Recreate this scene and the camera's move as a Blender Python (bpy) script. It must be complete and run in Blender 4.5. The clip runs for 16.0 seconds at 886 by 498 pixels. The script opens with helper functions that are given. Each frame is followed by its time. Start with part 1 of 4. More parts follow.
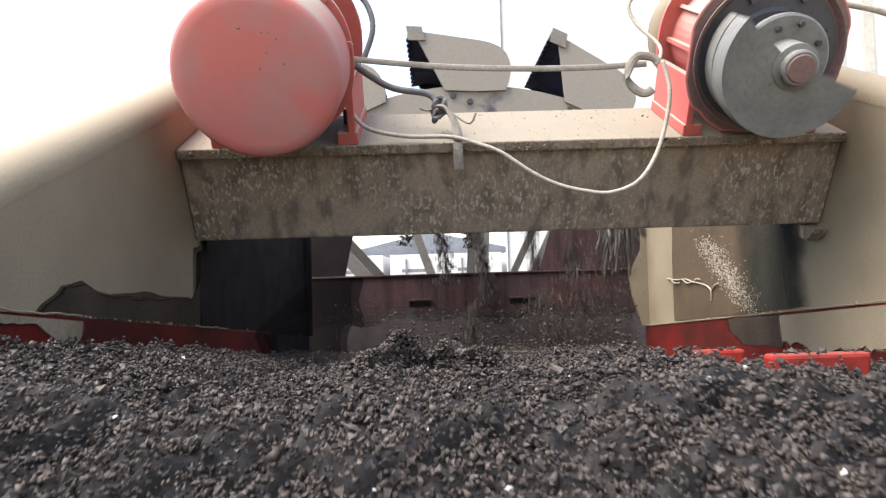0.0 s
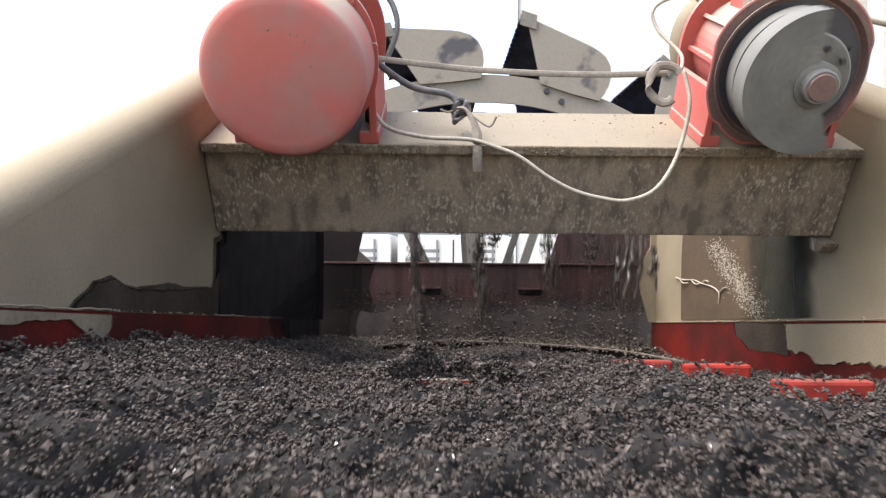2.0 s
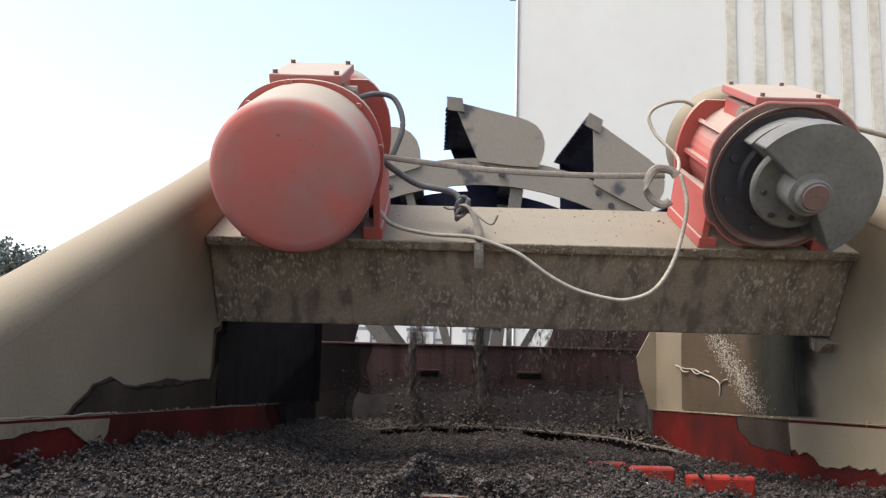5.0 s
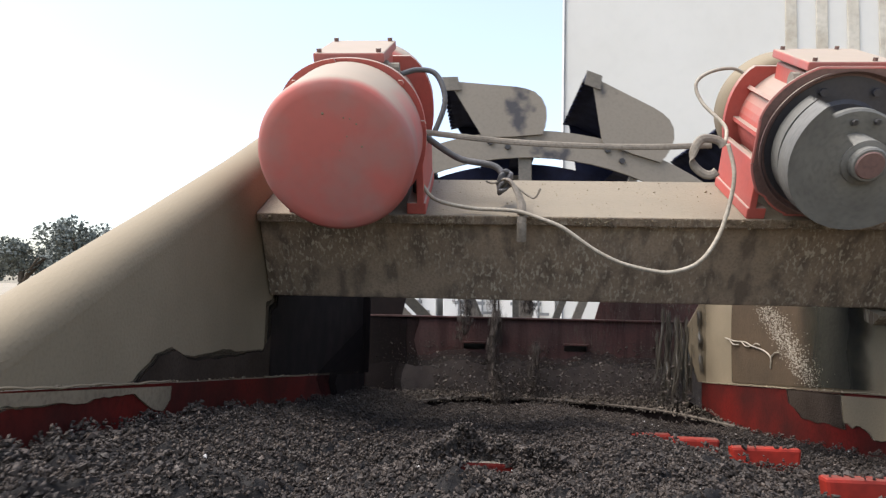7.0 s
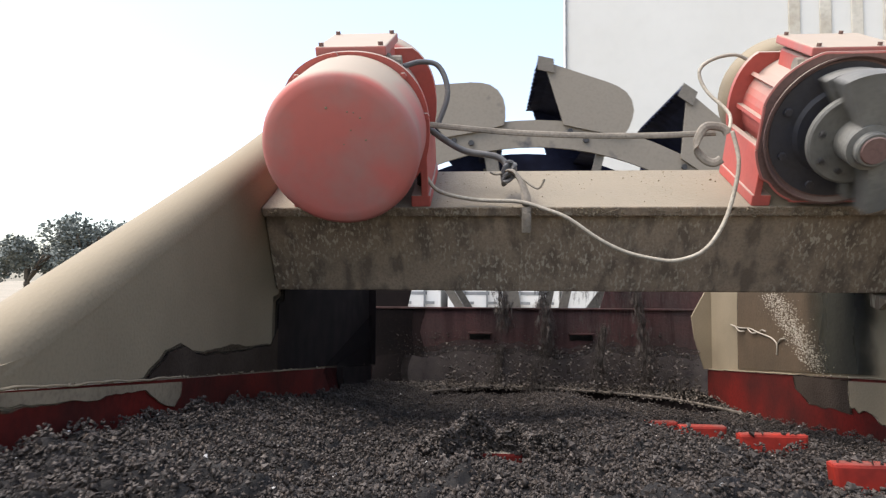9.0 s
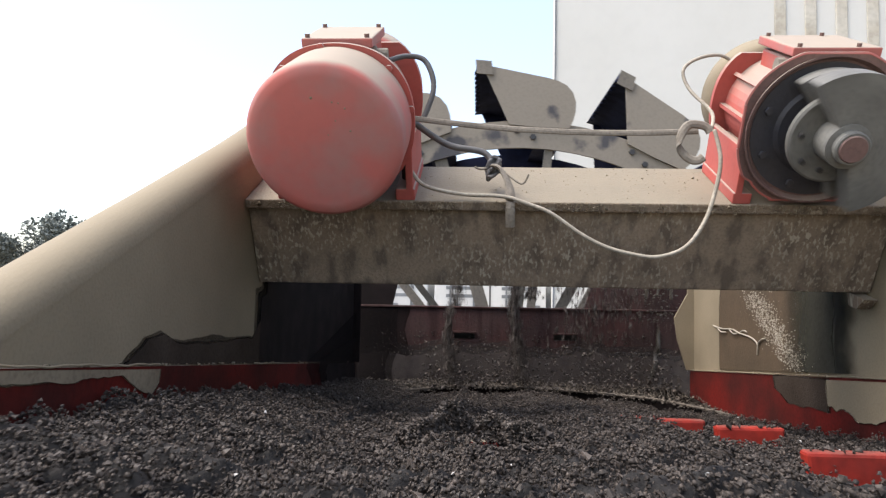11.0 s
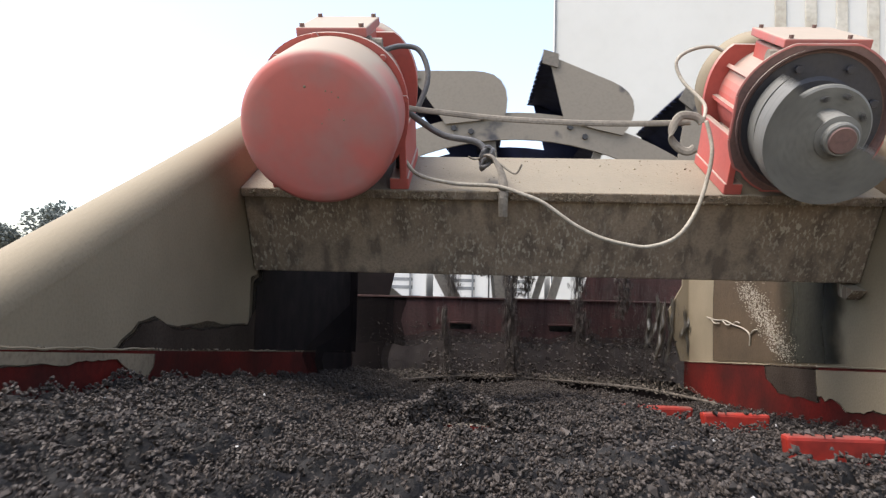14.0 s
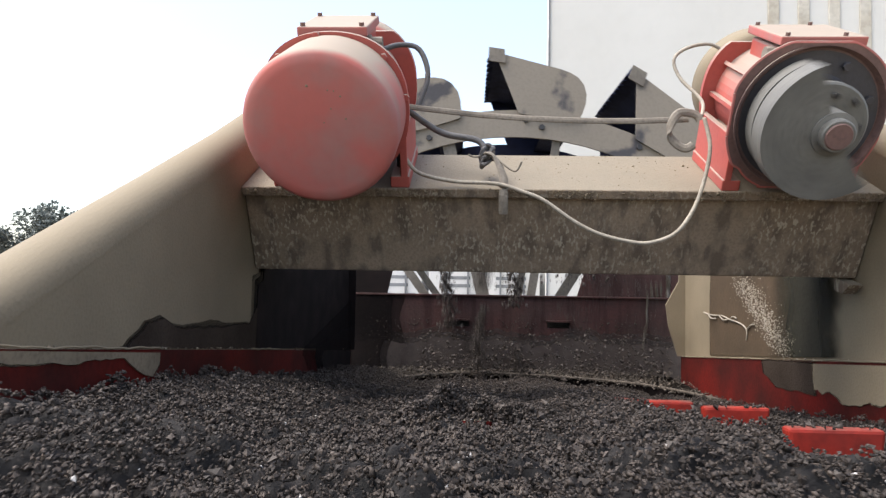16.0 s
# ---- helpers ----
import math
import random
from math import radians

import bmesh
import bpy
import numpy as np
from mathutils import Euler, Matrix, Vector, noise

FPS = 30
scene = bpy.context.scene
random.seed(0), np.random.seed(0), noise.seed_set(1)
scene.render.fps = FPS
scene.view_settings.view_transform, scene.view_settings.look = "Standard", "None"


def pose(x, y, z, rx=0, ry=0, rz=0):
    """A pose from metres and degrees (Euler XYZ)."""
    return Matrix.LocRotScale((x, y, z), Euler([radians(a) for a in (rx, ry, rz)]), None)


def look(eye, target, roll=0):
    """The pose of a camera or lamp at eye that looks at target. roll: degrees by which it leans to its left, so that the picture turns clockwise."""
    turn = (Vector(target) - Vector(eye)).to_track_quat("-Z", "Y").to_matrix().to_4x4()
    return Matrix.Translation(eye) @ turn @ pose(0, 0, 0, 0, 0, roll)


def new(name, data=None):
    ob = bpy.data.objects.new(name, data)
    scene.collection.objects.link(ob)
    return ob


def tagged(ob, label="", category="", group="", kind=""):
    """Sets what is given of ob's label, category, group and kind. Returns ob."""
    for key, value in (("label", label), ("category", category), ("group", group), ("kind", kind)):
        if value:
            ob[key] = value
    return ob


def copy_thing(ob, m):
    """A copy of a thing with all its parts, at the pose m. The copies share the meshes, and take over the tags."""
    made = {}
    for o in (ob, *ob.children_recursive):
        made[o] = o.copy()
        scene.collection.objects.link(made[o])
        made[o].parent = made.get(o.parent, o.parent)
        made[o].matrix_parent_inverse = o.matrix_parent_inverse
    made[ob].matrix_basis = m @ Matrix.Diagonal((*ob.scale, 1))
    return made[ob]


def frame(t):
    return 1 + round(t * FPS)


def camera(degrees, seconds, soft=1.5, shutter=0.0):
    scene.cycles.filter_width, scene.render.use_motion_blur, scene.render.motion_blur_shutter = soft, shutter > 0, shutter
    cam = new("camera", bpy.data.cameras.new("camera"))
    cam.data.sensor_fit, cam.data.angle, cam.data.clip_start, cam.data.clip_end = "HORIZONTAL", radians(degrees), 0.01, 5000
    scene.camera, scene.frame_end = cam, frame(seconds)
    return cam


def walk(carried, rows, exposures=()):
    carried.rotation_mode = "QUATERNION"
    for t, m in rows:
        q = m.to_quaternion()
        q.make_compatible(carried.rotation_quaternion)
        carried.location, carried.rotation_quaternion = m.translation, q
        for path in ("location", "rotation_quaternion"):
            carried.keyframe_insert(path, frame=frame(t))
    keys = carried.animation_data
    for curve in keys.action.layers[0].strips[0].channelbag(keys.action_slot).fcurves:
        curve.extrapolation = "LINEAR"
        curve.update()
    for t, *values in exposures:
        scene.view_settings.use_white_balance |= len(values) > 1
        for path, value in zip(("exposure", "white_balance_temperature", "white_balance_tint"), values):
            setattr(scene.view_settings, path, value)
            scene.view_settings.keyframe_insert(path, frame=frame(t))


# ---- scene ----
# ---- camera ----
cam = camera(68.0, 16.0, soft=1.3, shutter=0.3)
PATH = [
    (0, (-0.225, -1.738, -0.344), (-0.194, 0.261, -0.274), -1.7),
    (0.5, (-0.227, -1.748, -0.334), (-0.227, 0.251, -0.264), -1.6),
    (1, (-0.254, -1.755, -0.319), (-0.278, 0.242, -0.228), -0.2),
    (1.5, (-0.247, -1.757, -0.308), (-0.218, 0.243, -0.305), 0.7),
    (2, (-0.25, -1.772, -0.286), (-0.239, 0.228, -0.281), 0.5),
    (2.5, (-0.253, -1.77, -0.278), (-0.214, 0.229, -0.238), 0.7),
    (3, (-0.25, -1.766, -0.267), (-0.185, 0.232, -0.205), 1.0),
    (3.5, (-0.242, -1.774, -0.246), (-0.176, 0.222, -0.135), 0.8),
    (4, (-0.249, -1.78, -0.219), (-0.23, 0.21, -0.023), 1.0),
    (4.2, (-0.263, -1.783, -0.215), (-0.233, 0.204, 0.012), 1.6),
    (6.3, (-0.257, -1.804, -0.199), (-0.317, 0.19, -0.049), 0.3),
    (6.5, (-0.257, -1.811, -0.195), (-0.367, 0.181, -0.054), 1.1),
    (7, (-0.247, -1.814, -0.21), (-0.377, 0.178, -0.084), 1.2),
    (7.5, (-0.25, -1.815, -0.208), (-0.383, 0.178, -0.096), 1.2),
    (8, (-0.244, -1.821, -0.207), (-0.395, 0.17, -0.083), 0.7),
    (8.5, (-0.254, -1.816, -0.204), (-0.394, 0.175, -0.086), 0.3),
    (9, (-0.251, -1.819, -0.207), (-0.392, 0.173, -0.109), 0.3),
    (9.2, (-0.249, -1.824, -0.216), (-0.395, 0.167, -0.091), 0.5),
    (11.3, (-0.239, -1.817, -0.237), (-0.336, 0.178, -0.131), 0.9),
    (11.5, (-0.242, -1.815, -0.239), (-0.336, 0.18, -0.135), 0.7),
    (12, (-0.236, -1.813, -0.231), (-0.301, 0.184, -0.139), 0.2),
    (12.5, (-0.237, -1.801, -0.242), (-0.285, 0.197, -0.161), -0.4),
    (13, (-0.235, -1.801, -0.242), (-0.305, 0.196, -0.157), -0.0),
    (13.5, (-0.226, -1.811, -0.244), (-0.3, 0.186, -0.16), 0.3),
    (14, (-0.22, -1.834, -0.245), (-0.323, 0.161, -0.158), 1.3),
    (14.5, (-0.219, -1.836, -0.246), (-0.3, 0.16, -0.161), 1.9),
    (15, (-0.229, -1.829, -0.251), (-0.319, 0.166, -0.14), 1.9),
    (15.5, (-0.224, -1.841, -0.245), (-0.312, 0.153, -0.119), 1.6),
    (16, (-0.238, -1.847, -0.246), (-0.324, 0.15, -0.166), 0.9),
]
walk(cam, [(t, look(eye, target, roll)) for t, eye, target, roll in PATH], exposures=[(0, 2.25), (0.5, 2.2), (1.0, 2.05), (1.5, 1.98), (2.0, 2.15), (2.5, 2.17), (3.5, 1.95), (4.1, 1.6), (6.5, 1.52), (8.0, 1.6), (16, 1.66)])

# ---- light ----
world = bpy.data.worlds.new("sky_light")
scene.world = world
world.use_nodes = True
wn = world.node_tree
sky = wn.nodes.new("ShaderNodeTexSky")
sky.sky_type = "NISHITA"
sky.sun_disc = False
sky.sun_elevation = radians(61)
sky.sun_rotation = radians(254)
sky.air_density, sky.dust_density, sky.ozone_density = 1.0, 2.5, 1.0
haze = wn.nodes.new("ShaderNodeMix")
haze.data_type, haze.blend_type = "RGBA", "ADD"
haze.inputs[0].default_value, haze.inputs[7].default_value = 1.0, (0.86, 0.79, 0.75, 1)
wn.links.new(sky.outputs["Color"], haze.inputs[6])
wn.links.new(haze.outputs[2], wn.nodes["Background"].inputs["Color"])
wn.nodes["Background"].inputs["Strength"].default_value = 0.11
sun_data = bpy.data.lights.new("sun", "SUN")
sun_data.energy, sun_data.angle, sun_data.color = 1.9, radians(50.0), (1.0, 0.965, 0.935)
sun = new("sun", sun_data)
sun.matrix_world = look((-4.2, -1.2, 8.0), (0, 0, 0))


# ---- materials ----
def material(name, base, second=None, rough=0.7, metal=0.0, scale=8.0, bump=0.3, fine=90.0, amount=0.5, dust=None,
             dust_level=0.55, streak=None, spec=0.5, random_tint=0.0, grain=0.45, shift=0.0):
    """Paint or stone with patches, fine grain, dust on faces that look up, and vertical streaks."""
    m = bpy.data.materials.new(name)
    m.use_nodes = True
    t, n = m.node_tree, m.node_tree.nodes
    bsdf = n["Principled BSDF"]
    geo = n.new("ShaderNodeNewGeometry")
    tex = n.new("ShaderNodeTexCoord")
    big = n.new("ShaderNodeTexNoise")
    big.inputs["Scale"].default_value, big.inputs["Detail"].default_value = scale, 6
    small = n.new("ShaderNodeTexNoise")
    small.inputs["Scale"].default_value, small.inputs["Detail"].default_value = fine, 4
    for node in (big, small):
        t.links.new(tex.outputs["Object"], node.inputs["Vector"])

    def mix(factor, a, b):
        node = n.new("ShaderNodeMix")
        node.data_type = "RGBA"
        for socket, value in ((0, factor), (6, a), (7, b)):
            if hasattr(value, "is_linked"):
                t.links.new(value, node.inputs[socket])
            else:
                node.inputs[socket].default_value = value
        return node.outputs[2]

    def ramp(value, low, high, top=1.0):
        node = n.new("ShaderNodeMapRange")
        node.inputs["From Min"].default_value, node.inputs["From Max"].default_value = low, high
        node.inputs["To Max"].default_value = top
        t.links.new(value, node.inputs["Value"])
        return node.outputs[0]

    second = second or tuple(c * 0.6 for c in base)
    colour = mix(ramp(big.outputs["Fac"], 0.5 + shift - amount * 0.4, 0.5 + shift + amount * 0.4), (*base, 1), (*second, 1))
    colour = mix(ramp(small.outputs["Fac"], 0.45, 0.75, grain), colour, (*[c * 0.45 for c in second], 1))
    if streak:
        stretched = n.new("ShaderNodeMapping")
        stretched.inputs["Scale"].default_value = (115, 115, 17)
        drip = n.new("ShaderNodeTexNoise")
        drip.inputs["Scale"].default_value, drip.inputs["Detail"].default_value = 1.0, 5
        t.links.new(tex.outputs["Object"], stretched.inputs["Vector"])
        t.links.new(stretched.outputs[0], drip.inputs["Vector"])
        patch = n.new("ShaderNodeTexNoise")
        patch.inputs["Scale"].default_value = 4.0
        t.links.new(tex.outputs["Object"], patch.inputs["Vector"])
        both = n.new("ShaderNodeMath")
        both.operation = "MULTIPLY"
        t.links.new(ramp(drip.outputs["Fac"], 0.53, 0.63), both.inputs[0])
        t.links.new(ramp(patch.outputs["Fac"], 0.40, 0.62, 0.75), both.inputs[1])
        runs = n.new("ShaderNodeMapping")
        runs.inputs["Scale"].default_value = (22, 22, 2.4)
        run = n.new("ShaderNodeTexNoise")
        run.inputs["Scale"].default_value, run.inputs["Detail"].default_value = 1.0, 4
        t.links.new(tex.outputs["Object"], runs.inputs["Vector"])
        t.links.new(runs.outputs[0], run.inputs["Vector"])
        colour = mix(ramp(run.outputs["Fac"], 0.47, 0.64, 0.75), colour, (*[c * 0.30 for c in base], 1))
        colour = mix(both.outputs[0], colour, (*streak, 1))
    if dust:
        split = n.new("ShaderNodeSeparateXYZ")
        t.links.new(geo.outputs["Normal"], split.inputs[0])
        up = n.new("ShaderNodeMath")
        up.operation = "MULTIPLY_ADD"
        up.inputs[1].default_value = 0.6
        t.links.new(big.outputs["Fac"], up.inputs[0])
        t.links.new(split.outputs["Z"], up.inputs[2])
        colour = mix(ramp(up.outputs[0], dust_level, dust_level + 0.45, 0.92), colour, (*dust, 1))
    if random_tint:
        island = n.new("ShaderNodeMapRange")
        island.inputs["To Min"].default_value, island.inputs["To Max"].default_value = 1 - random_tint, 1 + random_tint
        t.links.new(geo.outputs["Random Per Island"], island.inputs["Value"])
        hue = n.new("ShaderNodeHueSaturation")
        t.links.new(island.outputs[0], hue.inputs["Value"])
        t.links.new(colour, hue.inputs["Color"])
        colour = hue.outputs[0]
    t.links.new(colour, bsdf.inputs["Base Color"])
    rough_node = n.new("ShaderNodeMapRange")
    rough_node.inputs["To Min"].default_value, rough_node.inputs["To Max"].default_value = rough - 0.12, min(1, rough + 0.12)
    t.links.new(big.outputs["Fac"], rough_node.inputs["Value"])
    t.links.new(rough_node.outputs[0], bsdf.inputs["Roughness"])
    bsdf.inputs["Metallic"].default_value = metal
    bsdf.inputs["Specular IOR Level"].default_value = spec
    if bump:
        relief = n.new("ShaderNodeBump")
        relief.inputs["Strength"].default_value, relief.inputs["Distance"].default_value = bump, 0.004
        t.links.new(small.outputs["Fac"], relief.inputs["Height"])
        t.links.new(relief.outputs[0], bsdf.inputs["Normal"])
    return m


DUST = (0.29, 0.25, 0.19)
RED = material("red_orange_paint", (0.43, 0.080, 0.060), (0.37, 0.105, 0.085), 0.6, scale=5, fine=60, bump=0.1, dust=(0.29, 0.232, 0.185), dust_level=0.38, grain=0.2, spec=0.3)
RED_CAP = material("dusty_red_paint", (0.405, 0.113, 0.093), (0.30, 0.165, 0.145), 0.62, scale=8, fine=40, bump=0.05, amount=0.45, shift=0.09, spec=0.3, dust=DUST, dust_level=0.48, grain=0.08)
PLATE = material("dusty_tan_plate", (0.238, 0.192, 0.126), (0.170, 0.135, 0.088), 0.8, scale=3, fine=150, bump=0.2, dust=(0.222, 0.182, 0.122), dust_level=0.6, grain=0.2, spec=0.25)
BEAM = material("mud_streaked_beam", (0.270, 0.203, 0.138), (0.165, 0.120, 0.080), 0.8, scale=4, fine=140, bump=0.5, streak=(0.40, 0.35, 0.26), dust=(0.188, 0.158, 0.110), dust_level=0.65)
RAIL = material("red_rail_paint", (0.118, 0.0085, 0.0055), (0.040, 0.008, 0.006), 0.75, scale=5, fine=90, bump=0.15, dust=DUST, dust_level=0.7, spec=0.15)
CHUTE = material("muddy_red_chute", (0.078, 0.026, 0.023), (0.042, 0.028, 0.024), 0.7, scale=3.5, fine=70, bump=0.5, amount=0.5, streak=(0.060, 0.045, 0.036), spec=0.3)
BLOCK = material("orange_red_polyurethane", (0.30, 0.022, 0.012), (0.15, 0.018, 0.012), 0.65, scale=12, fine=60, bump=0.15, spec=0.2, dust=(0.12, 0.09, 0.07), dust_level=1.15)
STONE = material("wet_dark_gravel", (0.060, 0.047, 0.038), (0.035, 0.0285, 0.024), 0.55, scale=40, fine=300, bump=0.2, random_tint=0.5, spec=0.22)
TRAY_GRIT = material("damp_brown_grit", (0.135, 0.112, 0.088), (0.075, 0.062, 0.050), 0.7, scale=30, fine=300, bump=0.2, random_tint=0.45, spec=0.2)
PALE = material("pale_chip", (0.45, 0.43, 0.40), (0.30, 0.28, 0.26), 0.4, scale=40, fine=300, bump=0.1)
MUD = material("wet_dark_sand", (0.026, 0.023, 0.022), (0.015, 0.014, 0.013), 0.8, scale=30, fine=200, bump=0.5, spec=0.2)
WHEEL = material("grey_green_steel", (0.165, 0.143, 0.112), (0.115, 0.10, 0.08), 0.7, scale=5, fine=60, bump=0.2, dust=(0.30, 0.27, 0.22), dust_level=0.8)
BUCKET = material("dusty_bucket_steel", (0.198, 0.170, 0.132), (0.050, 0.047, 0.050), 0.75, scale=3.2, fine=60, bump=0.1, amount=0.08, shift=0.13, grain=0.15)
INNER = material("blue_black_steel", (0.018, 0.022, 0.050), (0.012, 0.013, 0.024), 0.8, scale=9, fine=120, bump=0.4, spec=0.08)
WEIGHT = material("grey_cast_iron", (0.155, 0.149, 0.130), (0.100, 0.096, 0.084), 0.6, metal=0.0, scale=9, fine=90, bump=0.2)
DARK = material("dark_grease_and_gaps", (0.035, 0.03, 0.03), (0.02, 0.02, 0.02), 0.5, scale=9, fine=80)
CABLE = material("dusty_cable", (0.37, 0.325, 0.255), (0.25, 0.215, 0.165), 0.75, scale=20, fine=120)
HOSE = material("black_hose", (0.06, 0.06, 0.062), (0.13, 0.12, 0.11), 0.6, scale=14, fine=90)
STRAP = material("grey_strap", (0.235, 0.20, 0.155), (0.15, 0.128, 0.10), 0.8, scale=14, fine=120)
SLURRY = material("grey_slurry", (0.085, 0.074, 0.056), (0.040, 0.034, 0.026), 0.33, scale=12, fine=50, bump=0.3)
CREAM = material("cream_cladding", (0.55, 0.54, 0.50), (0.48, 0.468, 0.425), 0.7, scale=0.5, fine=5, bump=0.0, amount=0.9, grain=0.06)
STAINED = material("stained_cladding", (0.50, 0.47, 0.40), (0.36, 0.32, 0.25), 0.75, scale=2.6, fine=14, bump=0.0, amount=0.45, grain=0.35)
WHITE = material("white_painted_steel", (0.56, 0.56, 0.55), (0.48, 0.48, 0.47), 0.6, scale=0.7, fine=20, bump=0.0, grain=0.08)
GREYS = material("grey_trim", (0.20, 0.21, 0.22), None, 0.6, scale=2, fine=20)
EARTH = material("dry_earth", (0.30, 0.255, 0.19), (0.23, 0.20, 0.145), 0.95, scale=0.06, fine=1.5, bump=0)
# leaf green lightened to stand in for haze over the distance
LEAF = material("haze_pale_leaves", (0.15, 0.16, 0.14), (0.11, 0.125, 0.11), 0.8, scale=0.5, fine=5, random_tint=0.35)
BARK = material("bark", (0.10, 0.08, 0.06), None, 0.9, scale=3, fine=12)


# near-black for wet slurry and for shade painted into the colour
WET_SHADE = material("black_slurry_shade", (0.018, 0.0125, 0.0115), (0.010, 0.008, 0.0075), 0.85, scale=9, fine=200, bump=0.4, spec=0.1)
BEARING = material("blue_black_grease", (0.030, 0.032, 0.043), (0.05, 0.045, 0.045), 0.55, scale=9, fine=80)
CRUST = material("dried_mud_crust", (0.225, 0.180, 0.122), (0.150, 0.118, 0.080), 0.85, scale=6, fine=120, bump=0.3, spec=0.15)
LUMP = material("dark_brown_slurry", (0.062, 0.047, 0.036), (0.036, 0.027, 0.021), 0.95, scale=7, fine=160, bump=0.5, spec=0.03)


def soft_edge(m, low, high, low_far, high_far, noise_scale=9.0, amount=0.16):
    """Thins a layer of painted shade out along y, from none at low to full at high, with an uneven border."""
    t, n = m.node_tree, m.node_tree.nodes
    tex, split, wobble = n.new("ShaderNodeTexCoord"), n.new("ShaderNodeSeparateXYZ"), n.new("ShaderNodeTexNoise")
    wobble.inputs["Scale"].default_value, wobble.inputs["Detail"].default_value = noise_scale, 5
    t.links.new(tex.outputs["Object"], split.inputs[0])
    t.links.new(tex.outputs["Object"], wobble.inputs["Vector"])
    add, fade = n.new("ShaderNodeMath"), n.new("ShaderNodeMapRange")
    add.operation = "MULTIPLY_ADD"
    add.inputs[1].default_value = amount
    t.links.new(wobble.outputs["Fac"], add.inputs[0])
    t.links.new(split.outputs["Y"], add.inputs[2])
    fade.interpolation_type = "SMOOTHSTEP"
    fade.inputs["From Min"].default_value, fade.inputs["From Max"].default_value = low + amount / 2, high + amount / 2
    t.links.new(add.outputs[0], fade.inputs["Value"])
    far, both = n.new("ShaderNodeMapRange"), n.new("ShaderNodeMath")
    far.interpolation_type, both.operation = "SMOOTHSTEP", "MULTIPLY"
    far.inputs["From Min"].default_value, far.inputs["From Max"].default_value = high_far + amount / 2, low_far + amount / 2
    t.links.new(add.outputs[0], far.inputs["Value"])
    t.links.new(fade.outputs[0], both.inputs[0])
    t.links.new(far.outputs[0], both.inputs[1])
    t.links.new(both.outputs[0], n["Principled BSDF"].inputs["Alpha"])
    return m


# dark film that paints the beam's soft shade onto the right plate
BEAM_SHADE = soft_edge(material("beam_shade_film", (0.045, 0.042, 0.029), (0.028, 0.026, 0.019), 0.8, scale=6, fine=90, bump=0.25, spec=0.15), 0.20, 0.38, 0.46, 0.72)
FILM = material("dried_brown_mud", (0.088, 0.060, 0.036), (0.062, 0.044, 0.027), 0.8, scale=5, fine=90, bump=0.3, spec=0.2, grain=0.25)
RUST = material("dusty_rusty_red", (0.17, 0.092, 0.076), (0.12, 0.075, 0.064), 0.75, scale=9, fine=80, dust=DUST, dust_level=0.7)


# ---- building helpers ----
def link(name, bm, mat, parent=None, label="", smooth=False):
    mesh = bpy.data.meshes.new(name)
    for f in bm.faces:
        f.smooth = smooth
    bm.to_mesh(mesh)
    bm.free()
    mesh.materials.append(mat)
    ob = new(name, mesh)
    if parent:
        ob.parent = parent
    if label:
        tagged(ob, label)
    return ob


def part(name, bm, mat, parent, label="", smooth=False):
    return link(name, bm, mat, parent, label, smooth)


def empty(name, m, label, category, group="", kind=""):
    ob = new(name)
    ob.matrix_world = m
    return tagged(ob, label, category, group, kind)


def add_box(bm, x0, x1, y0, y1, z0, z1, bevel=0.0, m=None):
    made = bmesh.ops.create_cube(bm, size=1)["verts"]
    for v in made:
        v.co = Vector(((x0 + x1) / 2 + v.co.x * (x1 - x0), (y0 + y1) / 2 + v.co.y * (y1 - y0), (z0 + z1) / 2 + v.co.z * (z1 - z0)))
    if bevel:
        edges = list({e for v in made for e in v.link_edges})
        made = bmesh.ops.bevel(bm, geom=edges, offset=bevel, segments=2, affect="EDGES", profile=0.5)["verts"]
    if m:
        bmesh.ops.transform(bm, matrix=m, verts=list(set(made)))
    return bm


def box(x0, x1, y0, y1, z0, z1, bevel=0.0):
    return add_box(bmesh.new(), x0, x1, y0, y1, z0, z1, bevel)


def add_prism(bm, outline, y0, y1):
    """A plate: the outline in x and z, drawn from y0 to y1."""
    front = [bm.verts.new((x, y0, z)) for x, z in outline]
    back = [bm.verts.new((x, y1, z)) for x, z in outline]
    bm.faces.new(front)
    bm.faces.new(back[::-1])
    for i in range(len(outline)):
        j = (i + 1) % len(outline)
        bm.faces.new((front[j], front[i], back[i], back[j]))
    bmesh.ops.recalc_face_normals(bm, faces=bm.faces)
    return bm


def prism_flat(outline, y0, y1):
    return add_prism(bmesh.new(), outline, y0, y1)


def prism_x(outline, x0, x1):
    """A plate: the outline in y and z, drawn from x0 to x1."""
    bm = add_prism(bmesh.new(), outline, x0, x1)
    for v in bm.verts:
        v.co = Vector((v.co.y, v.co.x, v.co.z))
    bmesh.ops.recalc_face_normals(bm, faces=bm.faces)
    return bm


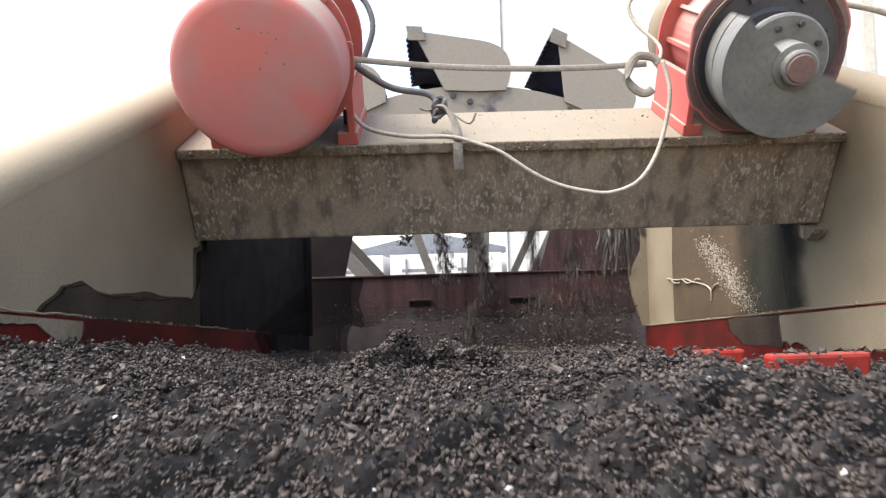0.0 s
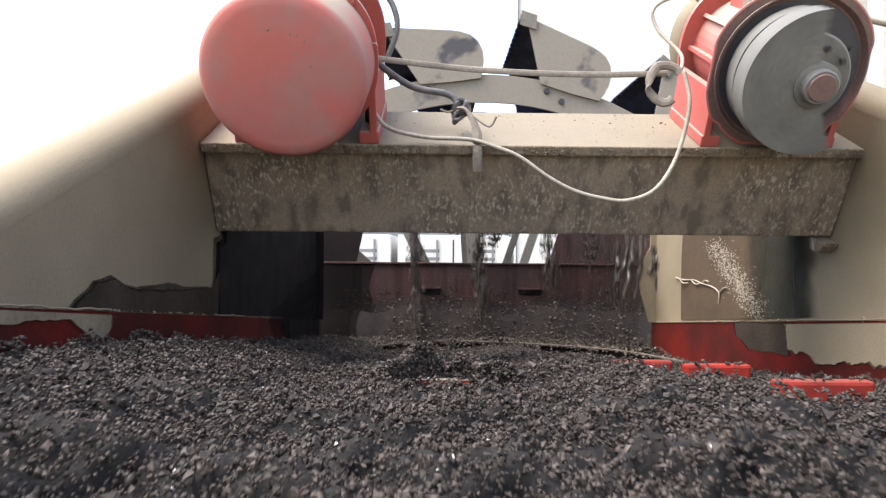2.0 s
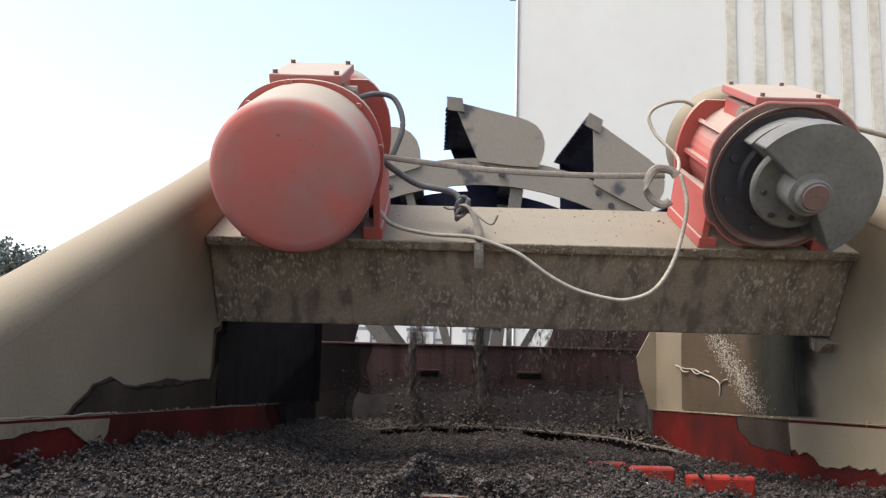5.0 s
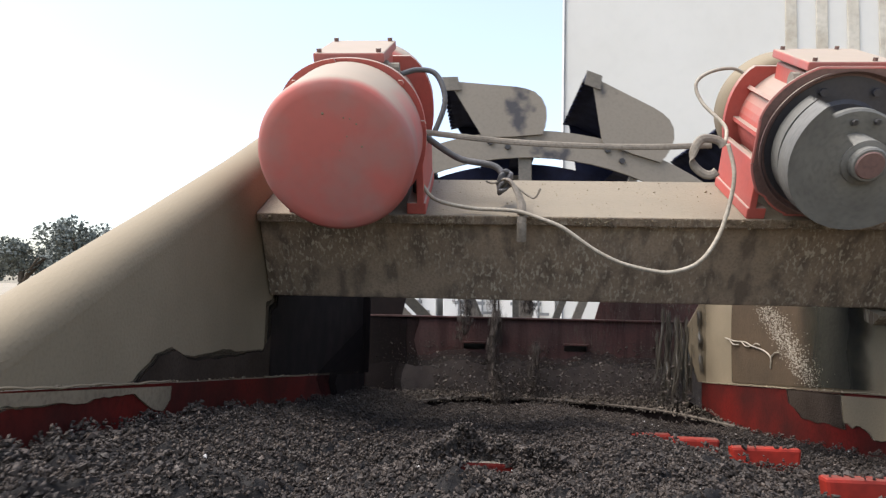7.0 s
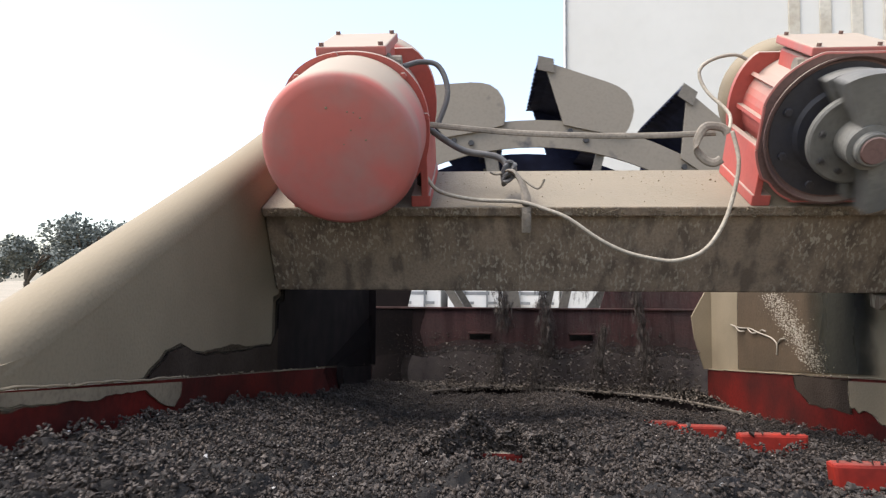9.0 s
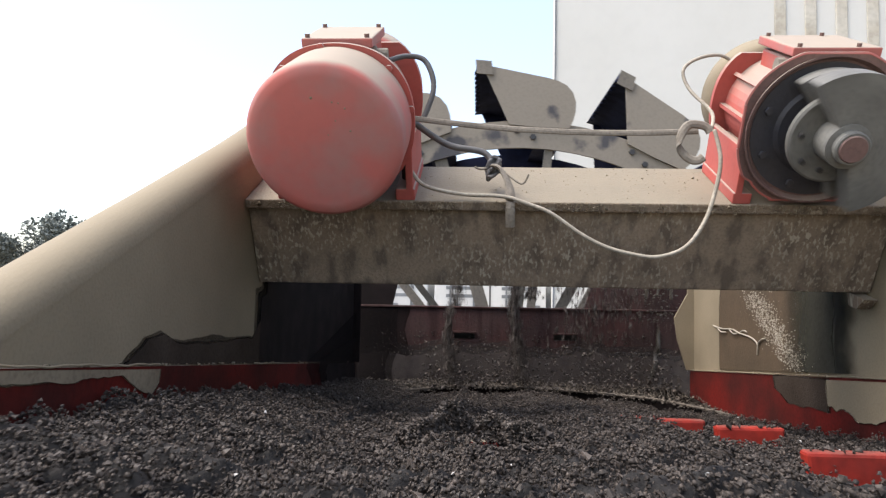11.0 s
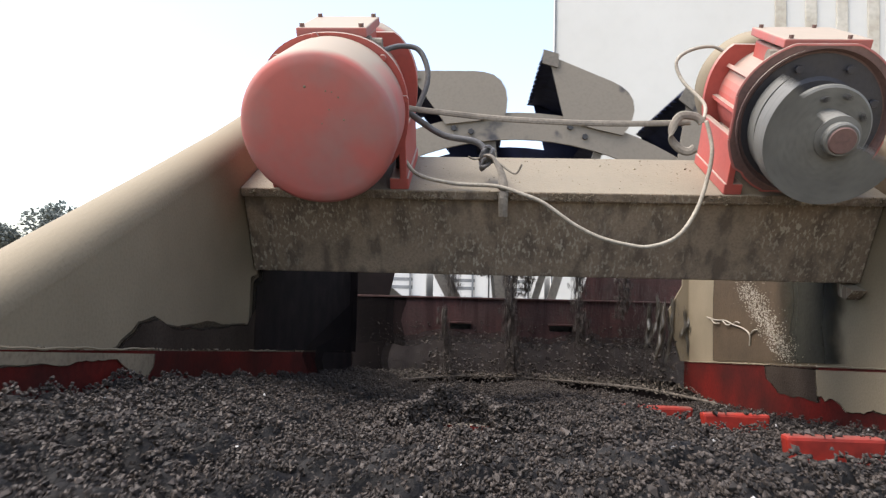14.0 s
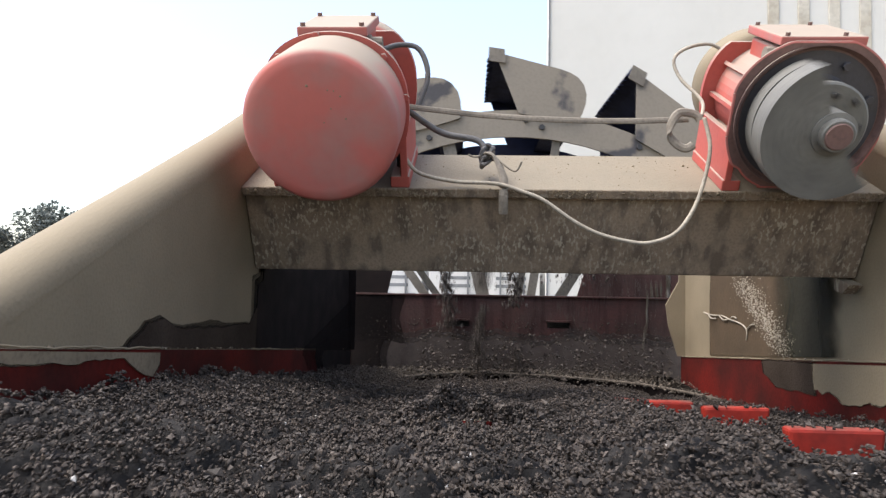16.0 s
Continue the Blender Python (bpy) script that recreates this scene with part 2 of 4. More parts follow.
def lathe(profile, segments=48, centre=(0, 0, 0)):
    """A turned piece round the y axis: rows of (radius, y)."""
    bm = bmesh.new()
    rings = []
    for r, y in profile:
        if r < 1e-5:
            rings.append([bm.verts.new((centre[0], centre[1] + y, centre[2]))])
        else:
            rings.append([bm.verts.new((centre[0] + r * math.cos(a), centre[1] + y, centre[2] + r * math.sin(a)))
                          for a in (2 * math.pi * k / segments for k in range(segments))])
    for a, b in zip(rings, rings[1:]):
        for k in range(segments):
            j = (k + 1) % segments
            if len(a) == 1 and len(b) == 1:
                continue
            if len(a) == 1:
                bm.faces.new((a[0], b[k], b[j]))
            elif len(b) == 1:
                bm.faces.new((a[k], a[j], b[0]))
            else:
                bm.faces.new((a[k], a[j], b[j], b[k]))
    bmesh.ops.recalc_face_normals(bm, faces=bm.faces)
    return bm


def tube(points, radius, sides=10, closed_ends=True, flat=1.0):
    """A cable along smoothed points. flat squashes it across into a strap."""
    pts = [Vector(p) for p in points]
    fine = []
    for i in range(len(pts) - 1):
        p0, p1, p2, p3 = pts[max(i - 1, 0)], pts[i], pts[i + 1], pts[min(i + 2, len(pts) - 1)]
        for k in range(8):
            u = k / 8
            fine.append(0.5 * ((2 * p1) + (p2 - p0) * u + (2 * p0 - 5 * p1 + 4 * p2 - p3) * u * u + (3 * p1 - p0 - 3 * p2 + p3) * u ** 3))
    fine.append(pts[-1])
    bm = bmesh.new()
    rings = []
    for i, p in enumerate(fine):
        way = (fine[min(i + 1, len(fine) - 1)] - fine[max(i - 1, 0)]).normalized()
        side = way.cross(Vector((0, 0, 1)))
        side = side.normalized() if side.length > 0.05 else way.cross(Vector((0, 1, 0))).normalized()
        up = side.cross(way)
        rings.append([bm.verts.new(p + radius * (flat * math.cos(a) * side + math.sin(a) * up))
                      for a in (2 * math.pi * k / sides for k in range(sides))])
    for a, b in zip(rings, rings[1:]):
        for k in range(sides):
            j = (k + 1) % sides
            bm.faces.new((a[k], a[j], b[j], b[k]))
    if closed_ends:
        bm.faces.new(rings[0])
        bm.faces.new(rings[-1][::-1])
    bmesh.ops.recalc_face_normals(bm, faces=bm.faces)
    return bm


def bolt(parent, x, y, z, r=0.012, mat=RED, way=None):
    """A hexagon bolt head that looks along -y."""
    bm = lathe([(0, -0.012), (r * 0.9, -0.012), (r, -0.009), (r, 0)], 6)
    bm2 = part("bolt", bm, mat, parent)
    bm2.matrix_basis = Matrix.Translation((x, y, z)) @ (way or Matrix())
    return bm2


# ---- ground and distance ----
GROUND_Z = -3.5
bm = bmesh.new()
bmesh.ops.create_grid(bm, x_segments=60, y_segments=60, size=1200)
for v in bm.verts:
    v.co.z = GROUND_Z
tagged(link("ground", bm, EARTH), "dry dusty earth of the works yard", "ground", kind="structure")


# ---- the screen ----
TILT = 28.5


def seam_z(y):
    return -0.466 - 0.113 * y


screen = empty("vibrating_screen", pose(0, 0, -1.0), "dusty tan steel dewatering screen with red lower rails", "screen")
screen_up = Matrix.Translation((0, 0, 1.0))


def screen_part(name, bm, mat, label="", smooth=False):
    bmesh.ops.transform(bm, matrix=screen_up, verts=bm.verts)
    return part(name, bm, mat, screen, label, smooth)


def side_plate(side):
    x0, x1 = (-0.914, -0.9) if side < 0 else (0.9, 0.914)
    top = [(-1.10, -0.336), (-0.91, -0.252), (-0.42, -0.034), (0.0, 0.158), (0.175, 0.243), (0.29, 0.30), (0.48, 0.33), (0.69, 0.24), (0.97, 0.06), (1.24, -0.04), (1.70, -0.10)]
    bend = 0.06
    outline = [(y, max(z - bend, seam_z(y) + 0.001)) for y, z in top] + [(1.70, seam_z(1.70)), (-1.10, seam_z(-1.10) - 0.01)]
    screen_part("side_plate", prism_x(outline, x0, x1), PLATE)
    # the plate's top is rolled outwards
    bm = bmesh.new()
    rows = []
    for y, z in top:
        line = [(0.0008, -bend - 0.004)]
        line += [(-bend + (bend + 0.0008) * math.cos(a), -bend + (bend + 0.0008) * math.sin(a)) for a in np.linspace(0, math.pi, 15)]
        rows.append([bm.verts.new((side * (0.9 - u), y, z + w)) for u, w in line])
    for a, b in zip(rows, rows[1:]):
        for k in range(len(a) - 1):
            bm.faces.new((a[k], a[k + 1], b[k + 1], b[k]))
    bmesh.ops.recalc_face_normals(bm, faces=bm.faces)
    screen_part("rolled_rim", bm, PLATE, smooth=True)
    rail = [(-1.16, seam_z(-1.16)), (1.72, seam_z(1.72)), (1.72, seam_z(1.72) - 0.34), (-1.16, seam_z(-1.16) - 0.34)]
    a, b = (side * 0.885, side * 0.93)
    screen_part("lower_rail", prism_x(rail, min(a, b), max(a, b)), RAIL, "red lower rail caked with dust")
    # the plate ends in a flange that is turned inwards and chamfered
    edge = [(0.915, -0.10), (0.862, -0.10), (0.862, -0.655), (0.915, -0.655)] if side < 0 else [(0.915, -0.10), (0.872, -0.10), (0.868, -0.26), (0.80, -0.385), (0.815, -0.50), (0.862, -0.655), (0.915, -0.655)]
    # left flange in black, its shade put into the colour
    screen_part("rear_flange", prism_flat([(side * u, w) for u, w in edge], 1.70, 1.714), PLATE if side > 0 else WET_SHADE)
    for y0, y1 in ((-1.10, -0.50), (0.08, 0.35)) if side < 0 else ((-1.10, 0.36), (0.69, 1.70)):
        lip = tube([(side * 0.882, y, seam_z(y) + 0.003 + 0.0012 * math.sin(31 * y) + 0.001 * math.sin(83 * y)) for y in np.linspace(y0, y1, 25)], 0.0022, 6)
        screen_part("seam_weld", lip, PLATE)


side_plate(-1)
side_plate(1)
for x in (-0.96, 0.96):
    for y in (-0.9, 1.3):
        screen_part("leg", box(x - 0.06, x + 0.06, y - 0.06, y + 0.06, GROUND_Z, seam_z(y) - 0.20, 0.006), RAIL)
        screen_part("leg_bracket", box(min(x, 0.92 * x / abs(x)), max(x, 0.92 * x / abs(x)), y - 0.12, y + 0.12, seam_z(y) - 0.32, seam_z(y) - 0.18, 0.004), RAIL)

tilt = pose(0, 0, 0, TILT)
bm = box(-0.898, 0.898, 0.012, 0.298, -0.276, -0.012, 0.006)
bmesh.ops.transform(bm, matrix=tilt, verts=bm.verts)
screen_part("motor_beam", bm, BEAM, "brown mud-streaked box beam")
bm = box(-0.898, 0.898, -0.004, 0.305, -0.028, 0.0, 0.004)
bmesh.ops.transform(bm, matrix=tilt, verts=bm.verts)
screen_part("beam_top_plate", bm, BEAM, "dust-covered top plate")


screen_part("end_bracket", prism_x([(0.10, -0.256), (0.185, -0.232), (0.180, -0.272), (0.14, -0.282)], 0.855, 0.893), BEAM)


def bed_z(y):
    """The height of the gravel along the deck."""
    knots = [(-1.45, -0.500), (-1.0, -0.494), (-0.76, -0.512), (-0.4, -0.557), (-0.15, -0.600), (0.2, -0.650), (0.7, -0.715), (1.4, -0.790), (2.0, -0.87)]
    return float(np.interp(y, [k[0] for k in knots], [k[1] for k in knots]))


deck = [(-1.12, bed_z(-1.12) - 0.10), (-0.4, bed_z(-0.4) - 0.10), (1.80, bed_z(1.80) - 0.12), (1.80, bed_z(1.80) - 0.15), (-1.12, bed_z(-1.12) - 0.15)]
screen_part("deck", prism_x(deck, -0.884, 0.884), RAIL, "red screen deck under wet gravel")

# red dam blocks on the deck
BLOCKS = ((0.274, -0.76, 0.155, 0.029), (0.266, -0.40, 0.142, 0.037), (0.190, -0.24, 0.110, 0.045), (0.150, -0.02, 0.10, 0.042), (0.64, -0.68, 0.15, 0.000), (-0.300, -0.652, 0.110, 0.020))
for x, y, w, h in BLOCKS:
    z = bed_z(y)
    bm = box(x, x + w, y, y + 0.028, z - 0.11, z + h, 0.006)
    for v in bm.verts:
        v.co.x += 0.12 * (z + h - v.co.z) * (1 if v.co.x < x + w / 2 else -1)
    if x < 0:
        screen_part("dam_block", bm, RAIL, "dark red dam block")
    else:
        screen_part("dam_block", bm, BLOCK, "orange-red polyurethane dam block")


def thin(mat, alpha):
    """The same coat in a thinner film, through which the ground shows."""
    m = mat.copy()
    m.node_tree.nodes["Principled BSDF"].inputs["Alpha"].default_value = alpha
    return m


GREY_MUD = material("grey_brown_mud", (0.105, 0.085, 0.074), (0.062, 0.050, 0.045), 0.75, scale=14, fine=220, bump=0.8, spec=0.2)
MUD_COATS = (thin(GREY_MUD, 0.85), thin(GREY_MUD, 0.5), thin(GREY_MUD, 0.25))
THIN = {m.name: (thin(m, 0.55), thin(m, 0.3)) for m in (LUMP, WET_SHADE, CRUST, FILM, PLATE)}


def splash(outline, x, mat, name, label, thickness=0.004, feather=0.0, centre=None):
    """A thin layer of mud, in places of painted shade, on a side plate, with an uneven edge; feather: how far it thins
    out around itself.
    """
    screen_part(name, prism_x(outline, x, x + thickness), mat, label)
    if feather:
        cy, cz = centre or (sum(p[0] for p in outline) / len(outline), min(p[1] for p in outline))
        for k, film in enumerate(THIN[mat.name]):
            grown = []
            for y, z in outline:
                d = math.hypot(y - cy, z - cz) + 1e-6
                g = feather * (k + 1) * (0.8 + 0.4 * noise.noise((y * 9, z * 9, k)))
                nz = z + g * (z - cz) / d
                grown.append((y + g * (y - cy) / d, max(nz, seam_z(y) + 0.001) if z > seam_z(y) else nz))
            layer = thickness * (0.7 - 0.3 * k)
            edge = x if x < 0 else x + thickness - layer
            screen_part("mud_shade_edge", prism_x(grown, edge, edge + layer), film)


def ragged(points, step, amount, seed):
    """A line through the points with a soft, uneven edge."""
    out = []
    for (a, b), (c, d) in zip(points, points[1:]):
        n = max(1, int(math.hypot(c - a, d - b) / step))
        for k in range(n):
            u = k / n
            y, z = a + (c - a) * u, b + (d - b) * u
            w = noise.noise((y * 14, z * 14, seed)) + 0.5 * noise.noise((y * 45, z * 45, seed + 3))
            out.append((y, z + amount * w))
    return out


# wet slurry on the plates, dried dust on the rails, and painted shade on both
wet = ragged([(-0.60, -0.396), (-0.565, -0.378), (-0.52, -0.354), (-0.45, -0.352), (-0.40, -0.368), (-0.345, -0.382), (-0.20, -0.390), (0.10, -0.400), (0.17, -0.35)], 0.008, 0.005, 3)
splash(wet + [(0.17, seam_z(0.17) + 0.002), (-0.62, seam_z(-0.62) + 0.002)], -0.900, LUMP, "mud_splash", "dark brown slurry splash on the plate", feather=0.012)
# black sheet: wet slurry, and the shade below the beam painted in
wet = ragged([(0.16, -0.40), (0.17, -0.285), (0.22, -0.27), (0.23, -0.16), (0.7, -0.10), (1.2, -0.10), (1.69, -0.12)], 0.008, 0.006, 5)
splash(wet + [(1.69, seam_z(1.69) + 0.012), (0.16, seam_z(0.16) + 0.002)], -0.900, WET_SHADE, "slurry_shade", "black wet slurry and painted shade on the plate", feather=0.030)
dry = ragged([(-0.50, seam_z(-0.50) - 0.006), (-0.505, -0.445), (-0.53, -0.462), (-0.58, -0.445), (-0.64, -0.412), (-0.72, -0.404), (-0.85, -0.392), (-1.0, -0.374), (-1.12, -0.360)], 0.008, 0.006, 7)
splash([(-1.15, seam_z(-1.15) - 0.001)] + dry[::-1], -0.885, CRUST, "dust_crust", "dried tan dust crust on the rail", feather=0.006, centre=(-1.0, -0.35))
# black film paints the rail's rear end as shaded
rail_shade = ragged([(1.05, seam_z(1.05) - 0.003), (1.0, -0.62), (1.08, -0.70), (1.02, -0.85)], 0.008, 0.02, 31)
splash([(1.70, seam_z(1.70) - 0.003)] + rail_shade + [(1.70, -0.95)], -0.885, WET_SHADE, "mud_shade_film", "black film painted as shade on the rear rail", 0.003, feather=0.16, centre=(1.7, -0.75))
dry = ragged([(0.36, seam_z(0.36) - 0.006), (0.35, -0.60), (0.26, -0.588), (0.18, -0.615), (0.0, -0.582), (-0.4, -0.530), (-1.1, -0.445)], 0.008, 0.018, 9)
splash([(-1.15, seam_z(-1.15) - 0.001)] + dry[::-1], 0.881, PLATE, "dust_crust", "dried tan dust crust on the rail", feather=0.008, centre=(-0.3, -0.40))
patch = ragged([(0.74, seam_z(0.74) - 0.005), (0.72, -0.60), (0.62, -0.635), (0.46, -0.625), (0.36, -0.62), (0.37, seam_z(0.37) - 0.005)], 0.008, 0.008, 21)
splash(patch, 0.8835, LUMP, "dark_patch", "dark brown patch on the red rail", 0.0015, feather=0.012)

film = ragged([(0.52, seam_z(0.52) + 0.012), (0.58, -0.42), (0.54, -0.30), (0.56, -0.14), (0.85, -0.10), (1.3, -0.12), (1.33, -0.40)], 0.01, 0.01, 15)
splash(film + [(1.32, seam_z(1.32) + 0.012)], 0.896, FILM, "mud_shade_film", "dried brown mud film on the plate", feather=0.010)
# painted shade below the beam, thinning out to both sides
shade_outline = [(0.1, seam_z(0.1) + 0.012), (0.1, -0.16), (0.3, -0.10), (0.86, -0.10), (0.86, -0.3), (0.86, seam_z(0.86) + 0.012)]
splash(shade_outline, 0.8945, BEAM_SHADE, "beam_shade", "painted shade of the beam fading out on the plate", 0.003)

# grit stuck to the plate, and a dry twig
rng = random.Random(12)
verts, faces = [], []
for k in range(1500):
    u = rng.random()
    y, z = 0.96 - 0.38 * u + rng.gauss(0, 0.058), -0.25 - 0.25 * u + rng.gauss(0, 0.02)
    r = rng.uniform(0.0015, 0.0050)
    o = len(verts)
    verts += [(0.896 - r * 0.8, y, z + 1), (0.897, y + r, z + 1), (0.897, y, z + r + 1), (0.897, y - r, z + 1), (0.897, y, z - r + 1)]
    faces += [(o, o + 1, o + 2), (o, o + 2, o + 3), (o, o + 3, o + 4), (o, o + 4, o + 1)]
mesh = bpy.data.meshes.new("stuck_grit")
mesh.from_pydata(verts, [], faces)
mesh.materials.append(CABLE)
grit = new("stuck_grit", mesh)
grit.parent = screen
tagged(grit, "pale dried grit stuck on the plate", kind="stuff")
twig = tube([(0.893, 1.40, -0.406), (0.89, 1.28, -0.412), (0.893, 1.17, -0.408), (0.89, 1.08, -0.418), (0.893, 0.97, -0.428), (0.89, 0.90, -0.448), (0.893, 0.905, -0.492)], 0.0032, 6)
for q in ([(0.893, 0.90, -0.448), (0.89, 0.86, -0.428), (0.893, 0.83, -0.422)], [(0.893, 1.35, -0.408), (0.885, 1.28, -0.426), (0.89, 1.23, -0.424)], [(0.893, 1.20, -0.410), (0.887, 1.14, -0.424), (0.89, 1.10, -0.421)], [(0.893, 1.08, -0.418), (0.887, 1.03, -0.404), (0.89, 1.00, -0.408)]):
    extra = tube(q, 0.003, 6)
    mesh = bpy.data.meshes.new("twig_fork")
    extra.to_mesh(mesh)
    extra.free()
    twig.from_mesh(mesh)
tagged(link("dry_twig", twig, CABLE), "pale dry twig caught on the side plate", "twig")

# ---- vibrator motors ----
def motor(x, covered):
    label = "dusty red vibrator motor with closed end cap" if covered else "red vibrator motor with bare spinning weights"
    thing = empty("vibrator_motor", Matrix.Translation((x, 0, 0)) @ tilt @ Matrix.Diagonal((0.97, 0.735, 0.97, 1) if covered else (0.90, 0.69, 0.90, 1)), label, "motor", "motors on the beam")
    h = 0.232
    c = (0, 0, h)
    part("body", lathe([(0.10, 0.0), (0.175, 0.0), (0.175, 0.03), (0.160, 0.05), (0.160, 0.40), (0.175, 0.42), (0.175, 0.44), (0.1, 0.44)], 48, c), RED, thing, smooth=False)
    for k in range(5):
        a = radians(200 + 35 * k)
        bm = add_box(bmesh.new(), -0.006, 0.006, 0.05, 0.40, 0.155, 0.178, 0.0, Matrix.Translation(c) @ Matrix.Rotation(a, 4, "Y"))
        part("rib", bm, RED, thing)
    # square-shouldered flange
    outline = []
    for k in range(64):
        a = 2 * math.pi * k / 64
        r = 0.206 * (1 + 0.05 * abs(math.sin(2 * a)) ** 2)
        outline.append((r * math.cos(a), h + r * math.sin(a) if h + r * math.sin(a) > 0.03 else 0.03))
    part("flange", add_prism(bmesh.new(), outline, -0.006, 0.016), RED if covered else RUST, thing)
    part("rear_flange", add_prism(bmesh.new(), [(u * 0.98, min(w, h + 0.165)) for u, w in outline], 0.40, 0.425), RED, thing)
    for sx in (-1, 1):
        part("foot", box(sx * 0.20 - (0.055 if sx > 0 else 0.0), sx * 0.20 + (0.0 if sx > 0 else 0.055), 0.0, 0.40, 0.0, 0.035, 0.004), RED, thing)
        part("foot_web", box(sx * 0.185 - 0.01, sx * 0.185 + 0.01, 0.0, 0.40, 0.03, 0.17, 0.003), RED, thing)
        part("foot_bolt", lathe([(0, -0.02), (0.018, -0.02), (0.018, 0.02), (0, 0.02)], 6), DARK, thing).matrix_basis = pose(sx * 0.172, 0.12, 0.055, 90)
    box_part = part("terminal_box", box(-0.085, 0.085, 0.05, 0.36, h + 0.12, h + 0.186, 0.008), RED, thing)
    top = 0.214 if covered else 0.222
    part("box_lid", box(-0.095 if covered else -0.10, 0.095 if covered else 0.14, 0.04, 0.37, h + top - 0.026, h + top, 0.004), RED_CAP, box_part)
    for bx in (-0.08, 0.08):
        for by in (0.055, 0.345):
            part("lid_bolt", lathe([(0, -0.005), (0.007, -0.005), (0.007, 0.005), (0, 0.005)], 6), RUST, box_part).matrix_basis = pose(bx, by, h + top + 0.005, 90)
    if covered:
        profile = [(0, -0.285), (0.16, -0.285), (0.183, -0.281), (0.193, -0.270), (0.198, -0.250), (0.198, -0.012)]
        part("end_cap", lathe(profile, 72, c), RED_CAP, thing, "dented pinkish-red end cap with dust", smooth=True)
        rng = random.Random(4)
        for dx, dz in ((0.03, 0.10), (0.045, 0.098), (0.06, 0.085), (0.035, 0.055), (0.015, 0.02), (0.07, 0.03), (-0.02, 0.11)):
            s = rng.uniform(0.002, 0.004)
            part("mud_speck", lathe([(0, -0.003), (s, 0), (0, 0.002)], 6), PLATE, thing).matrix_basis = pose(dx, -0.286, h + dz)
    else:
        part("weight_housing", lathe([(0.205, -0.008), (0.212, -0.04), (0.207, -0.04), (0.196, -0.012), (0.05, -0.012)], 64, c), RUST, thing, "rust-brown open rim", smooth=False)
        # guard plate: round above, square-shouldered, narrow where it meets the feet
        outline = []
        for k in range(96):
            a = 2 * math.pi * k / 96
            r = 0.224 * (1 + 0.04 * abs(math.sin(2 * a)) ** 2 + 0.010 * math.sin(5 * a))
            outline.append((max(-0.216, min(0.216, r * math.cos(a))) * (0.93 if math.sin(a) < -0.62 else 1.0), max(h + min(r * math.sin(a), 0.212), 0.012)))
        part("guard_plate", add_prism(bmesh.new(), outline, -0.016, -0.008), RUST, thing, "thin rust-brown guard plate")
        part("guard_edge", tube([(u, -0.012, w) for u, w in outline if w > 0.02], 0.005, 6), RED_CAP, thing, "salmon edge of the guard plate")
        part("bearing_plate", lathe([(0.0, -0.034), (0.12, -0.034), (0.13, -0.022), (0.192, -0.020), (0.192, -0.010)], 48, c), BEARING, thing, "greasy blue-black bearing plate")
        for a in (20, 65, 115, 160, 205, 250, 290, 335):
            bolt(thing, 0.165 * math.cos(radians(a)), -0.026, h + 0.165 * math.sin(radians(a)), 0.012, BEARING)
    for a in (45, 135, 100, 10, 170) if covered else ():
        bolt(thing, 0.201 * math.cos(radians(a)), -0.008, h + 0.201 * math.sin(radians(a)), 0.010, RED)
    part("rear_cap", lathe([(0.176, 0.44), (0.19, 0.45), (0.19, 0.60), (0.17, 0.63), (0, 0.635)], 48, c), PLATE if not covered else RED_CAP, thing, "dusty rear cap", smooth=True)
    gx = 0.10
    gland = part("cable_gland", lathe([(0, -0.03), (0.022, -0.03), (0.022, 0), (0.028, 0), (0.028, 0.02), (0, 0.02)], 12), STRAP, thing, "dusty grey cable gland")
    gland.matrix_basis = pose(gx if covered else -gx, 0.10, h + 0.16, 0, 0, 90)
    return thing


motor(-0.609, True)
right_motor = motor(0.632, False)


def sector(radius, start, end, y0, y1, hub=0.055):
    outline = [(radius * math.cos(radians(a)), radius * math.sin(radians(a))) for a in np.linspace(start, end, 40)]
    outline += [(hub * math.cos(radians(a)), hub * math.sin(radians(a))) for a in np.linspace(end, start + 360, 16)]
    return add_prism(bmesh.new(), outline, y0, y1)


spinner = part("eccentric_weight", lathe([(0, -0.262), (0.042, -0.262), (0.046, -0.257), (0.046, -0.236), (0.060, -0.232), (0.060, -0.03)], 32), WEIGHT, right_motor, "grey cast-iron half-disc weights on the shaft")
spinner.location = (0, 0, 0.232)
# the weights lie about the direction 0, a little more than half a disc each
part("weight", sector(0.180, -102, 102, -0.105, -0.042), WEIGHT, spinner)
part("balance_disc", lathe([(0.05, -0.138), (0.118, -0.138), (0.124, -0.132), (0.124, -0.112), (0.05, -0.112)], 48), WEIGHT, spinner)
part("weight", sector(0.190, -100, 100, -0.226, -0.142), WEIGHT, spinner)
for a, r in ((150, 0.095), (195, 0.10), (230, 0.09)):
    bolt(spinner, r * math.cos(radians(a)), -0.140, r * math.sin(radians(a)), 0.009, DARK)
part("shaft_end", lathe([(0, -0.268), (0.034, -0.268), (0.037, -0.262)], 24), RUST, spinner, "rusty shaft end")


# ---- feed box behind the screen ----
FEED_Y = 1.87
feed = empty("feed_box", pose(0, FEED_Y, GROUND_Z), "muddy red steel feed box with two slots", "feed box")


def feed_part(name, bm, mat, label=""):
    bmesh.ops.transform(bm, matrix=Matrix.Translation((0, -FEED_Y, -GROUND_Z)), verts=bm.verts)
    return part(name, bm, mat, feed, label)


